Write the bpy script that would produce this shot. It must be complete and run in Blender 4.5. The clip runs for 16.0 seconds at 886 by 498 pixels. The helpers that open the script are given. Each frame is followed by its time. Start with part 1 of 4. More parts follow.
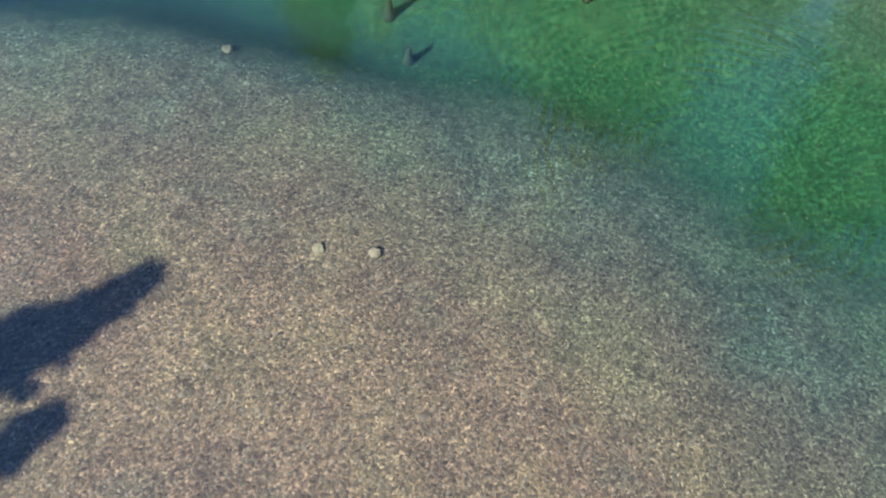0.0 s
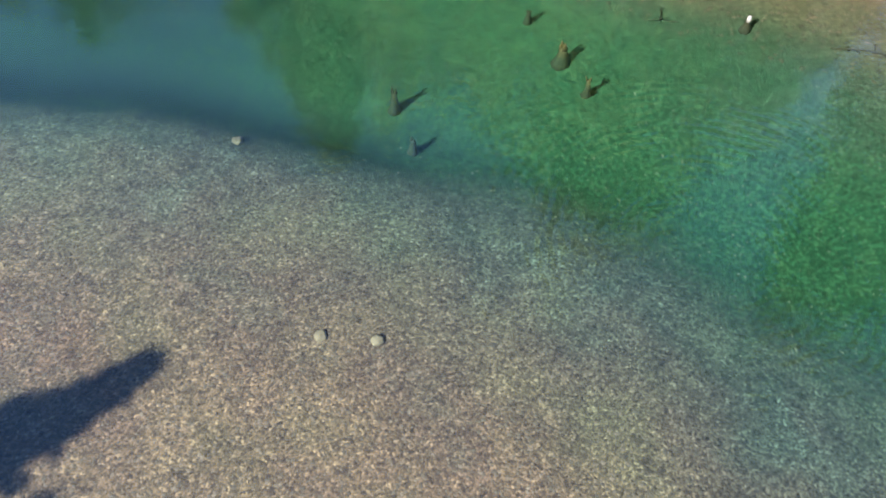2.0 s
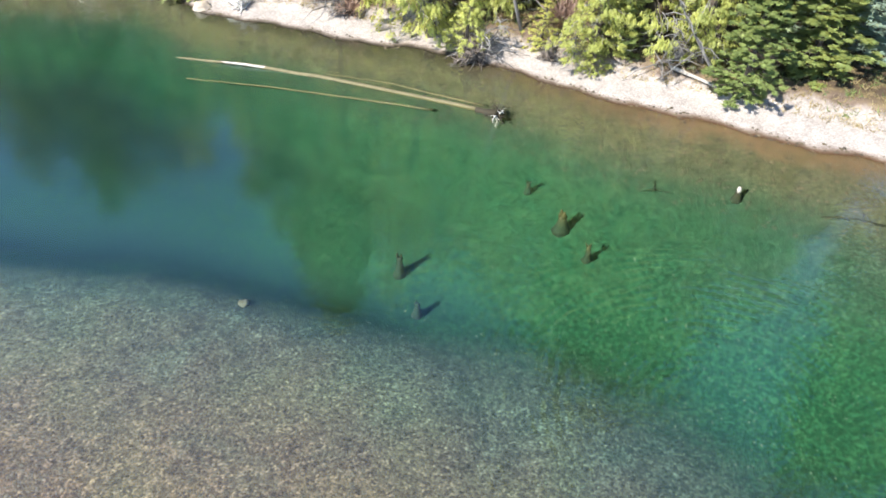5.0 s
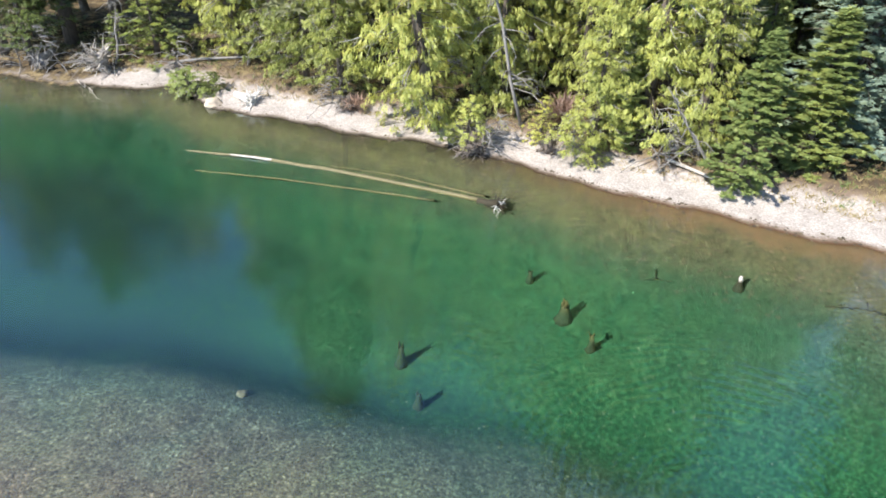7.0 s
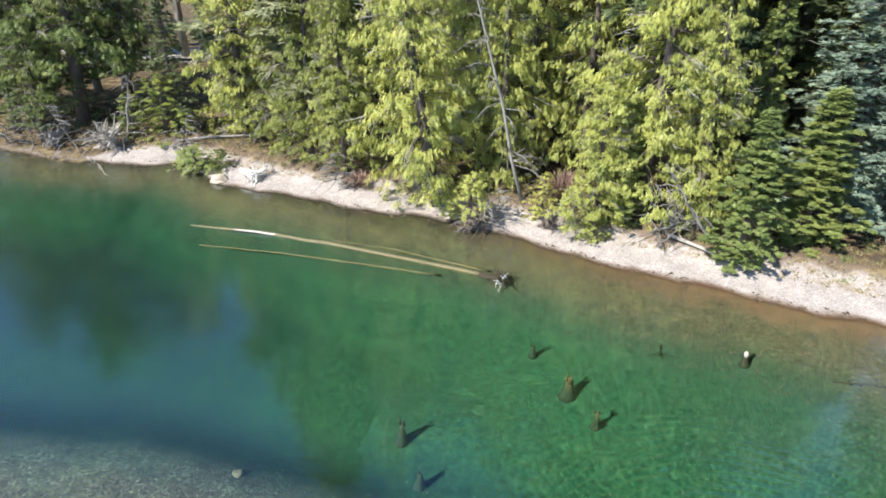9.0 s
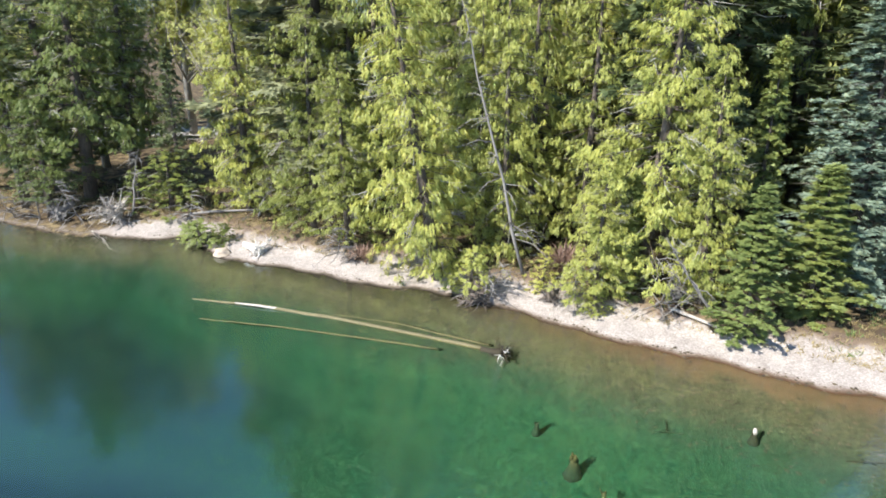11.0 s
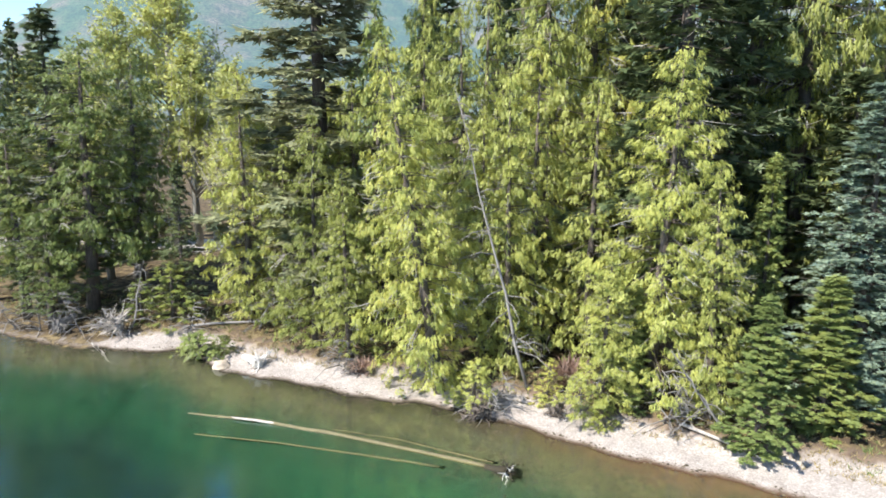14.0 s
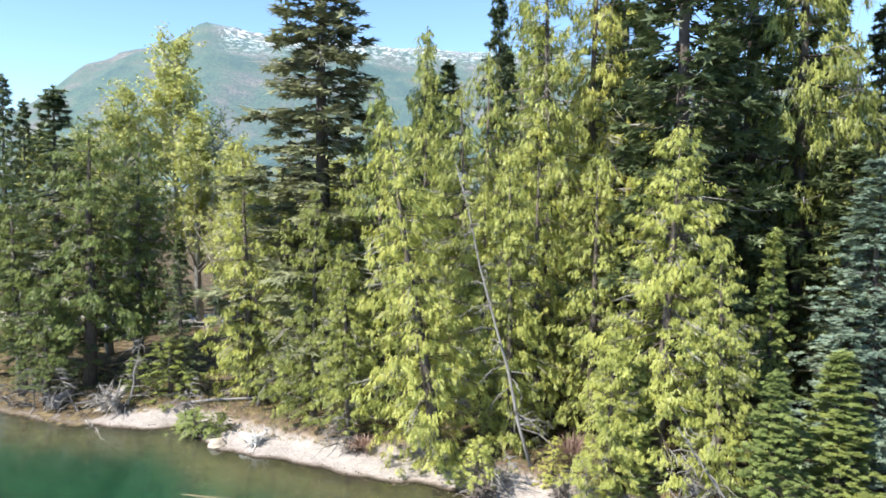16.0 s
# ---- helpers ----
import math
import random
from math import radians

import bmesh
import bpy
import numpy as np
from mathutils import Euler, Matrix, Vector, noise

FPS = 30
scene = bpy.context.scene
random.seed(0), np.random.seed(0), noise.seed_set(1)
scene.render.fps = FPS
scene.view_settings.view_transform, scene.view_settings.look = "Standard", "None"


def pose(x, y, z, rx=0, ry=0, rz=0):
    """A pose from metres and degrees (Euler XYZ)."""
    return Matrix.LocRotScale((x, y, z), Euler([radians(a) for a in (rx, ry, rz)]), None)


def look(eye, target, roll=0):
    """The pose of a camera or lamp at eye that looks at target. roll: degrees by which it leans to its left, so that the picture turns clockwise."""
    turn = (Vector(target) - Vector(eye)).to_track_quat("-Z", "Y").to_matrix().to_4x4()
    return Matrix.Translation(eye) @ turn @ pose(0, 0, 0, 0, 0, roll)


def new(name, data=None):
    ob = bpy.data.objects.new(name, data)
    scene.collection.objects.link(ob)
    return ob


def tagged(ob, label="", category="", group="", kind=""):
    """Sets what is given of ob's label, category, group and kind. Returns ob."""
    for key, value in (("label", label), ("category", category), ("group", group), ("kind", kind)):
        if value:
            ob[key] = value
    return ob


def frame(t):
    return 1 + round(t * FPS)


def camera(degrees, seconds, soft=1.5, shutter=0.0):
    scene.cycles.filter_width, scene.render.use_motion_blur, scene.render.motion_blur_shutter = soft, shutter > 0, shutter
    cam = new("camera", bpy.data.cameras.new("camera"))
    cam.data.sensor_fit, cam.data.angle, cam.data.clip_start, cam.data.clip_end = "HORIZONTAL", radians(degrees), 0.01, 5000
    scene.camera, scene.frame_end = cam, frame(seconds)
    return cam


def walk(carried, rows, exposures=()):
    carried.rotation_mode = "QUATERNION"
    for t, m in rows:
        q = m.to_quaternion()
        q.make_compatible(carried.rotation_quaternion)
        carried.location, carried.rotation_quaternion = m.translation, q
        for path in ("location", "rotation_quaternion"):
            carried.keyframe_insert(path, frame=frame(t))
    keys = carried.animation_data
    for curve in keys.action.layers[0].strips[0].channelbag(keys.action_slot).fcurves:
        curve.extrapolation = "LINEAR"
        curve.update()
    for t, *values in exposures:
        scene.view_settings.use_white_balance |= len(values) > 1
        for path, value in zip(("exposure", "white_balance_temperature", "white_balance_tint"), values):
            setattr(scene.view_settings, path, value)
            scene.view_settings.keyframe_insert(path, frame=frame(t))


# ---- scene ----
cam = camera(66.0, 16.0, soft=1.7)
EYE = (0.0, 0.0, 15.0)
PATH = [
    (0.0, pose(*EYE, 29.56, -1.20, -1.26)),
    (0.5, pose(*EYE, 31.40, -1.16, -1.19)),
    (1.0, pose(*EYE, 33.19, -1.13, -1.11)),
    (1.5, pose(*EYE, 35.05, -1.10, -1.04)),
    (2.0, pose(*EYE, 36.90, -1.07, -0.98)),
    (2.5, pose(*EYE, 39.07, -1.04, -0.92)),
    (3.0, pose(*EYE, 41.34, -1.02, -0.86)),
    (3.5, pose(*EYE, 43.57, -0.99, -0.80)),
    (4.0, pose(*EYE, 45.82, -0.97, -0.74)),
    (4.5, pose(*EYE, 48.08, -0.95, -0.69)),
    (5.0, pose(*EYE, 50.52, -0.94, -0.64)),
    (7.5, pose(*EYE, 59.54, -0.86, -0.43)),
    (8.0, pose(*EYE, 61.11, -0.85, -0.39)),
    (8.5, pose(*EYE, 62.66, -0.84, -0.36)),
    (9.0, pose(*EYE, 64.22, -0.83, -0.32)),
    (11.5, pose(*EYE, 71.95, -0.78, -0.17)),
    (12.0, pose(*EYE, 73.52, -0.77, -0.14)),
    (12.5, pose(*EYE, 75.11, -0.76, -0.11)),
    (13.0, pose(*EYE, 76.66, -0.75, -0.09)),
    (13.5, pose(*EYE, 78.20, -0.74, -0.06)),
    (14.0, pose(*EYE, 79.75, -0.73, -0.03)),
    (14.5, pose(*EYE, 81.31, -0.73, -0.00)),
    (15.0, pose(*EYE, 82.83, -0.72, 0.02)),
    (15.5, pose(*EYE, 84.36, -0.72, 0.05)),
    (16.0, pose(*EYE, 86.00, -0.71, 0.08)),
]
walk(cam, PATH, exposures=((0.0, 1.18), (2.0, 1.24), (4.0, 1.38), (5.5, 1.36), (9.0, 1.18), (12.5, 1.26), (16.0, 1.27)))

# ---- world and sun ----
SUN_ELEV, SUN_HEADING = radians(46), (0.77, 0.64)      # the way the light travels over the ground
world = bpy.data.worlds.new("world")
scene.world = world
world.use_nodes = True
wn, wl = world.node_tree.nodes, world.node_tree.links
sky = wn.new("ShaderNodeTexSky")
sky.sky_type, sky.sun_disc = "NISHITA", False
sky.sun_elevation, sky.sun_rotation = SUN_ELEV, math.atan2(-SUN_HEADING[0], -SUN_HEADING[1])
sky.air_density, sky.dust_density, sky.ozone_density = 0.9, 0.0, 5.0
wn["Background"].inputs["Strength"].default_value = 0.125
wl.new(sky.outputs[0], wn["Background"].inputs["Color"])
sun = new("sun", bpy.data.lights.new("sun", "SUN"))
sun.data.energy, sun.data.angle, sun.data.color = 4.6, radians(0.55), (1.0, 0.95, 0.86)
ce = math.cos(SUN_ELEV)
sun.matrix_world = look((0, 0, 60), (SUN_HEADING[0] * ce, SUN_HEADING[1] * ce, 60 - math.sin(SUN_ELEV)))


# ---- materials ----
def material(name):
    m = bpy.data.materials.new(name)
    m.use_nodes = True
    nt = m.node_tree
    return m, nt.nodes, nt.links, nt.nodes["Principled BSDF"]


def ramp(nodes, links, source, stops, interpolation="LINEAR"):
    r = nodes.new("ShaderNodeValToRGB")
    r.color_ramp.interpolation = interpolation
    el = r.color_ramp.elements
    while len(el) < len(stops):
        el.new(0.5)
    for e, (p, c) in zip(el, stops):
        e.position, e.color = p, (*c, 1) if len(c) == 3 else c
    links.new(source, r.inputs[0])
    return r.outputs[0]


def noise_tex(nodes, links, coord, scale, detail=4.0, rough=0.55, distortion=0.0):
    n = nodes.new("ShaderNodeTexNoise")
    n.inputs["Scale"].default_value, n.inputs["Detail"].default_value = scale, detail
    n.inputs["Roughness"].default_value, n.inputs["Distortion"].default_value = rough, distortion
    links.new(coord, n.inputs["Vector"])
    return n.outputs["Fac"]


def mix_rgb(nodes, links, kind, fac, a, b):
    m = nodes.new("ShaderNodeMix")
    m.data_type, m.blend_type = "RGBA", kind
    for socket, value in ((m.inputs[0], fac), (m.inputs[6], a), (m.inputs[7], b)):
        if isinstance(value, (int, float)):
            socket.default_value = value
        elif isinstance(value, tuple):
            socket.default_value = (*value, 1)
        else:
            links.new(value, socket)
    return m.outputs[2]


def math_node(nodes, links, op, a, b=0.0, clamp=False):
    m = nodes.new("ShaderNodeMath")
    m.operation, m.use_clamp = op, clamp
    for socket, value in ((m.inputs[0], a), (m.inputs[1], b)):
        if isinstance(value, (int, float)):
            socket.default_value = value
        else:
            links.new(value, socket)
    return m.outputs[0]


def bump(nodes, links, height, bsdf, strength=0.5, distance=0.02):
    b = nodes.new("ShaderNodeBump")
    b.inputs["Strength"].default_value, b.inputs["Distance"].default_value = strength, distance
    links.new(height, b.inputs["Height"])
    links.new(b.outputs[0], bsdf.inputs["Normal"])


def world_position(nodes):
    return nodes.new("ShaderNodeNewGeometry").outputs["Position"]


def leaf_material(name, dark, light, through_light=0.38, scale=0.6):
    """Foliage: colour varies leaf by leaf, clump by clump and tree by tree; thin leaves let light through."""
    m, n, l, p = material(name)
    geo = n.new("ShaderNodeNewGeometry")
    info = n.new("ShaderNodeObjectInfo")
    clump = noise_tex(n, l, geo.outputs["Position"], scale, 3.0)
    a = math_node(n, l, "MULTIPLY", geo.outputs["Random Per Island"], 0.38)
    b = math_node(n, l, "MULTIPLY", clump, 0.75)
    c = math_node(n, l, "MULTIPLY", info.outputs["Random"], 0.42)
    f = math_node(n, l, "ADD", math_node(n, l, "ADD", a, b), math_node(n, l, "SUBTRACT", c, 0.28), True)
    gold = (light[0] * 1.02, light[1] * 0.86, light[2] * 0.62)
    col = ramp(n, l, f, [(0.1, dark), (0.62, light), (0.95, gold)])
    l.new(col, p.inputs["Base Color"])
    p.inputs["Roughness"].default_value = 0.5
    p.inputs["Specular IOR Level"].default_value = 0.45
    t = n.new("ShaderNodeBsdfTranslucent")
    l.new(col, t.inputs["Color"])
    mx = n.new("ShaderNodeMixShader")
    mx.inputs[0].default_value = through_light
    l.new(p.outputs[0], mx.inputs[1]), l.new(t.outputs[0], mx.inputs[2])
    l.new(mx.outputs[0], n["Material Output"].inputs["Surface"])
    return m


def water_tinted(n, l, col, depth=(-0.1, -1.3), most=0.93):
    """Green tint of the water painted into whatever lies under it, stronger with depth."""
    pos = world_position(n)
    xyz = n.new("ShaderNodeSeparateXYZ")
    l.new(pos, xyz.inputs[0])
    r = n.new("ShaderNodeMapRange")
    l.new(xyz.outputs["Z"], r.inputs[0])
    r.inputs[1].default_value, r.inputs[2].default_value, r.inputs[4].default_value = depth[0], depth[1], most
    green_noise = noise_tex(n, l, pos, 3.0, 4.0)
    water_green = ramp(n, l, green_noise, [(0.3, (0.002, 0.020, 0.010)), (0.7, (0.010, 0.042, 0.018))])
    return mix_rgb(n, l, "MIX", r.outputs[0], col, water_green)


def wood_material(name, dark, light, scale=3.0, rough=0.85):
    m, n, l, p = material(name)
    coord = n.new("ShaderNodeTexCoord").outputs["Object"]
    mp = n.new("ShaderNodeMapping")
    mp.inputs["Scale"].default_value = (6, 6, 0.7)
    l.new(coord, mp.inputs["Vector"])
    fine = noise_tex(n, l, mp.outputs[0], scale, 6.0, 0.65, 0.4)
    big = noise_tex(n, l, coord, 0.9, 3.0)
    f = math_node(n, l, "ADD", math_node(n, l, "MULTIPLY", fine, 0.7), math_node(n, l, "MULTIPLY", big, 0.35))
    l.new(water_tinted(n, l, ramp(n, l, f, [(0.3, dark), (0.75, light)])), p.inputs["Base Color"])
    p.inputs["Roughness"].default_value = rough
    bump(n, l, fine, p, 0.7, 0.03)
    return m


def ground_material():
    """Shore gravel, forest litter and lake bed in one: by height over the water and by distance from the bank."""
    m, n, l, p = material("shore_and_lake_bed")
    pos = world_position(n)
    xyz = n.new("ShaderNodeSeparateXYZ")
    l.new(pos, xyz.inputs[0])
    z = xyz.outputs["Z"]
    vor = n.new("ShaderNodeTexVoronoi")
    vor.inputs["Scale"].default_value, vor.inputs["Randomness"].default_value = 15.0, 1.0
    l.new(pos, vor.inputs["Vector"])
    vsep = n.new("ShaderNodeSeparateColor")
    l.new(vor.outputs["Color"], vsep.inputs[0])
    stone = vsep.outputs[0]
    patch = noise_tex(n, l, pos, 0.25, 4.0)
    mottle = noise_tex(n, l, pos, 1.6, 5.0, 0.6)
    fine = noise_tex(n, l, pos, 14.0, 3.0)
    # pebbles under shallow water
    peb = ramp(n, l, stone, [(0.0, (0.050, 0.042, 0.032)), (0.25, (0.092, 0.077, 0.056)), (0.75, (0.120, 0.100, 0.073)), (1.0, (0.21, 0.18, 0.135))])
    tint = ramp(n, l, patch, [(0.30, (0.98, 0.98, 0.80)), (0.44, (1.06, 0.96, 0.86)), (0.55, (0.90, 0.76, 0.74)), (0.70, (0.90, 0.98, 0.96))])
    peb = mix_rgb(n, l, "MULTIPLY", 1.0, peb, tint)
    mot = ramp(n, l, mottle, [(0.3, (0.72, 0.72, 0.72)), (0.7, (1.15, 1.15, 1.15))])
    peb = mix_rgb(n, l, "MULTIPLY", 1.0, peb, mot)
    # sunlight network thrown by the ripples, painted as bright and dark streaks
    caustics = noise_tex(n, l, pos, 5.0, 3.0, 0.6, 2.2)
    peb = mix_rgb(n, l, "MULTIPLY", 1.0, peb, ramp(n, l, caustics, [(0.34, (0.54, 0.54, 0.54)), (0.5, (0.93, 0.93, 0.91)), (0.64, (1.68, 1.66, 1.55))]))
    # green of the deep water, painted into the colour of the deeper bed
    deep_green = ramp(n, l, mottle, [(0.25, (0.0040, 0.041, 0.0180)), (0.5, (0.0066, 0.050, 0.0210)), (0.75, (0.0125, 0.063, 0.0245))])
    speck = ramp(n, l, noise_tex(n, l, pos, 7.5, 4.0, 0.65), [(0.33, (0.45, 0.55, 0.55)), (0.50, (1.0, 1.0, 1.0)), (0.66, (3.6, 2.1, 2.2))])
    deep_green = mix_rgb(n, l, "MULTIPLY", 1.0, deep_green, speck)
    west_dark = n.new("ShaderNodeMapRange")                   # the painted green is darker towards the west
    l.new(math_node(n, l, "ADD", xyz.outputs["X"], math_node(n, l, "MULTIPLY", patch, 4.0)), west_dark.inputs[0])
    west_dark.inputs[1].default_value, west_dark.inputs[2].default_value, west_dark.inputs[4].default_value = 6.0, -8.0, 0.6
    deep_green = mix_rgb(n, l, "MIX", west_dark.outputs[0], deep_green, (0.0014, 0.023, 0.0145))
    # the water's tint, painted darker still over the deepest bed
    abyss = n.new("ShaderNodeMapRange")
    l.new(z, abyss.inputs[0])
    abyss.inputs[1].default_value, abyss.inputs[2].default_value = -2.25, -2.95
    deep_green = mix_rgb(n, l, "MIX", abyss.outputs[0], deep_green, (0.0010, 0.018, 0.0145))
    far = n.new("ShaderNodeMapRange")
    l.new(xyz.outputs["Y"], far.inputs[0])
    far.inputs[1].default_value, far.inputs[2].default_value = 17.5, 21.0
    near_shift = math_node(n, l, "MULTIPLY", math_node(n, l, "SUBTRACT", 1.0, far.outputs[0]), 0.42)      # on the near shelf the green tint sets in at greater depth
    zz = math_node(n, l, "ADD", math_node(n, l, "ADD", z, near_shift), math_node(n, l, "MULTIPLY", math_node(n, l, "SUBTRACT", mottle, 0.5), 0.35))
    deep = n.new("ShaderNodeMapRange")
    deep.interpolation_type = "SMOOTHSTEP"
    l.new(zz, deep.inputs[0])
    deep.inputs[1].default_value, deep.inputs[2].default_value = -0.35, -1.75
    sage = mix_rgb(n, l, "MULTIPLY", 0.8, (0.053, 0.062, 0.032), mot)
    sage = mix_rgb(n, l, "MULTIPLY", 1.0, sage, ramp(n, l, noise_tex(n, l, pos, 6.0, 4.0, 0.7), [(0.36, (0.38, 0.40, 0.42)), (0.5, (0.95, 0.95, 0.95)), (0.66, (1.9, 1.75, 1.6))]))
    peb = mix_rgb(n, l, "MIX", math_node(n, l, "MULTIPLY", far.outputs[0], 0.8), peb, sage)
    # blue-green cast of the water painted into the pebbles, growing with depth
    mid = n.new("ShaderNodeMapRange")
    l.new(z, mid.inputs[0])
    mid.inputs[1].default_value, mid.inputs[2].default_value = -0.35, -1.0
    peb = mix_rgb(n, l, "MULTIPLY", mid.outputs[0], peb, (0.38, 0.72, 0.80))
    bed = mix_rgb(n, l, "MIX", deep.outputs[0], peb, deep_green)
    # rusty, wet strip close to the waterline of the far bank
    rust = n.new("ShaderNodeMapRange")
    l.new(zz, rust.inputs[0])
    rust.inputs[1].default_value, rust.inputs[2].default_value = -0.26, -0.05
    east = n.new("ShaderNodeMapRange")
    l.new(xyz.outputs["X"], east.inputs[0])
    east.inputs[1].default_value, east.inputs[2].default_value = 0.0, 11.0
    wet = mix_rgb(n, l, "MIX", east.outputs[0], (0.026, 0.024, 0.013), (0.120, 0.074, 0.042))
    rf = math_node(n, l, "MULTIPLY", math_node(n, l, "MULTIPLY", rust.outputs[0], far.outputs[0]), 0.92)
    bed = mix_rgb(n, l, "MIX", rf, bed, mix_rgb(n, l, "MULTIPLY", 0.6, wet, mot))
    # dry pale gravel beach
    dry = ramp(n, l, stone, [(0.0, (0.27, 0.235, 0.21)), (0.5, (0.32, 0.285, 0.26)), (1.0, (0.40, 0.365, 0.335))])
    dry = mix_rgb(n, l, "MULTIPLY", 0.7, dry, mot)
    up = n.new("ShaderNodeMapRange")
    l.new(math_node(n, l, "ADD", z, math_node(n, l, "MULTIPLY", fine, 0.04)), up.inputs[0])
    up.inputs[1].default_value, up.inputs[2].default_value = 0.03, 0.09
    col = mix_rgb(n, l, "MIX", up.outputs[0], bed, dry)
    edge = ramp(n, l, math_node(n, l, "ADD", math_node(n, l, "ADD", z, 0.5), math_node(n, l, "MULTIPLY", math_node(n, l, "SUBTRACT", mottle, 0.5), 0.10)),
                [(0.0, (1, 1, 1)), (0.47, (1, 1, 1)), (0.50, (0.55, 0.47, 0.40)), (0.53, (0.68, 0.60, 0.54)), (0.60, (1, 1, 1))])
    col = mix_rgb(n, l, "MULTIPLY", 0.9, col, edge)
    # bare brown soil on the face of the bank
    soil = ramp(n, l, mottle, [(0.3, (0.055, 0.036, 0.024)), (0.5, (0.14, 0.098, 0.066)), (0.72, (0.27, 0.21, 0.15))])
    face = n.new("ShaderNodeMapRange")
    l.new(math_node(n, l, "ADD", z, math_node(n, l, "MULTIPLY", math_node(n, l, "SUBTRACT", noise_tex(n, l, pos, 0.7, 4.0), 0.5), 0.7)), face.inputs[0])
    face.inputs[1].default_value, face.inputs[2].default_value, face.inputs[4].default_value = 0.54, 0.76, 0.9
    col = mix_rgb(n, l, "MIX", face.outputs[0], col, soil)
    # dry grass and needle litter above the bank
    litter = ramp(n, l, mottle, [(0.3, (0.022, 0.017, 0.011)), (0.47, (0.07, 0.05, 0.03)), (0.62, (0.17, 0.13, 0.07)), (0.8, (0.27, 0.22, 0.12))])
    west = n.new("ShaderNodeMapRange")
    l.new(xyz.outputs["X"], west.inputs[0])
    west.inputs[1].default_value, west.inputs[2].default_value, west.inputs[4].default_value = -18.0, -24.0, 0.85
    top = n.new("ShaderNodeMapRange")
    l.new(math_node(n, l, "ADD", math_node(n, l, "ADD", z, west.outputs[0]), math_node(n, l, "MULTIPLY", math_node(n, l, "SUBTRACT", mottle, 0.5), 0.9)), top.inputs[0])
    top.inputs[1].default_value, top.inputs[2].default_value = 0.78, 1.0
    col = mix_rgb(n, l, "MIX", top.outputs[0], col, litter)
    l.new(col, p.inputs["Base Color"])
    p.inputs["Roughness"].default_value = 0.9
    p.inputs["Specular IOR Level"].default_value = 0.2
    h = math_node(n, l, "ADD", math_node(n, l, "MULTIPLY", vor.outputs["Distance"], -0.6), fine)
    bump(n, l, h, p, 0.5, 0.03)
    return m


def water_material():
    m, n, l, p = material("clear_lake_water")
    n.remove(p)
    pos = world_position(n)
    mp = n.new("ShaderNodeMapping")
    mp.inputs["Rotation"].default_value = (0, 0, 0.5)
    mp.inputs["Scale"].default_value = (1.0, 1.6, 1.0)
    l.new(pos, mp.inputs["Vector"])
    small = noise_tex(n, l, mp.outputs[0], 2.2, 3.0, 0.55, 0.6)
    large = noise_tex(n, l, mp.outputs[0], 0.45, 2.0, 0.5, 0.3)
    calm = noise_tex(n, l, pos, 0.09, 2.0)
    amount = ramp(n, l, calm, [(0.4, (0.35, 0.35, 0.35)), (0.65, (1.0, 1.0, 1.0))])
    tiny = noise_tex(n, l, mp.outputs[0], 7.0, 2.0, 0.5, 0.8)
    h = math_node(n, l, "ADD", math_node(n, l, "ADD", math_node(n, l, "MULTIPLY", small, 0.30), math_node(n, l, "MULTIPLY", tiny, 0.05)), math_node(n, l, "MULTIPLY", large, 0.55))
    h = math_node(n, l, "MULTIPLY", h, amount)
    # a faint ring of ripples running out over the drowned stumps
    rel = n.new("ShaderNodeVectorMath")
    rel.operation = "DISTANCE"
    l.new(pos, rel.inputs[0])
    rel.inputs[1].default_value = (8.0, 11.0, 0)
    ring = math_node(n, l, "SINE", math_node(n, l, "MULTIPLY", math_node(n, l, "ADD", rel.outputs["Value"], math_node(n, l, "MULTIPLY", large, 0.5)), 17.0))
    near = ramp(n, l, math_node(n, l, "DIVIDE", rel.outputs["Value"], 10.0), [(0.1, (0, 0, 0)), (0.45, (1, 1, 1)), (0.65, (1, 1, 1)), (0.9, (0, 0, 0))])
    breaks = ramp(n, l, noise_tex(n, l, pos, 0.6, 2.0), [(0.42, (0, 0, 0)), (0.6, (1, 1, 1))])
    ring = math_node(n, l, "MULTIPLY", math_node(n, l, "MULTIPLY", ring, near), breaks)
    h = math_node(n, l, "ADD", h, math_node(n, l, "MULTIPLY", ring, 0.16))
    b = n.new("ShaderNodeBump")
    b.inputs["Strength"].default_value, b.inputs["Distance"].default_value = 1.0, 0.042
    l.new(h, b.inputs["Height"])
    g = n.new("ShaderNodeBsdfRefraction")
    g.inputs["IOR"].default_value, g.inputs["Roughness"].default_value = 1.333, 0.0
    g.inputs["Color"].default_value = (0.93, 0.99, 0.96, 1)
    gloss = n.new("ShaderNodeBsdfGlossy")
    gloss.inputs["Roughness"].default_value = 0.02
    gloss.inputs["Color"].default_value = (0.85, 0.95, 1.0, 1)
    fresnel = n.new("ShaderNodeFresnel")
    fresnel.inputs["IOR"].default_value = 1.78
    both = n.new("ShaderNodeMixShader")
    for node in (g, gloss, fresnel):
        l.new(b.outputs[0], node.inputs["Normal"])
    l.new(fresnel.outputs[0], both.inputs[0]), l.new(g.outputs[0], both.inputs[1]), l.new(gloss.outputs[0], both.inputs[2])
    l.new(both.outputs[0], n["Material Output"].inputs["Surface"])
    return m


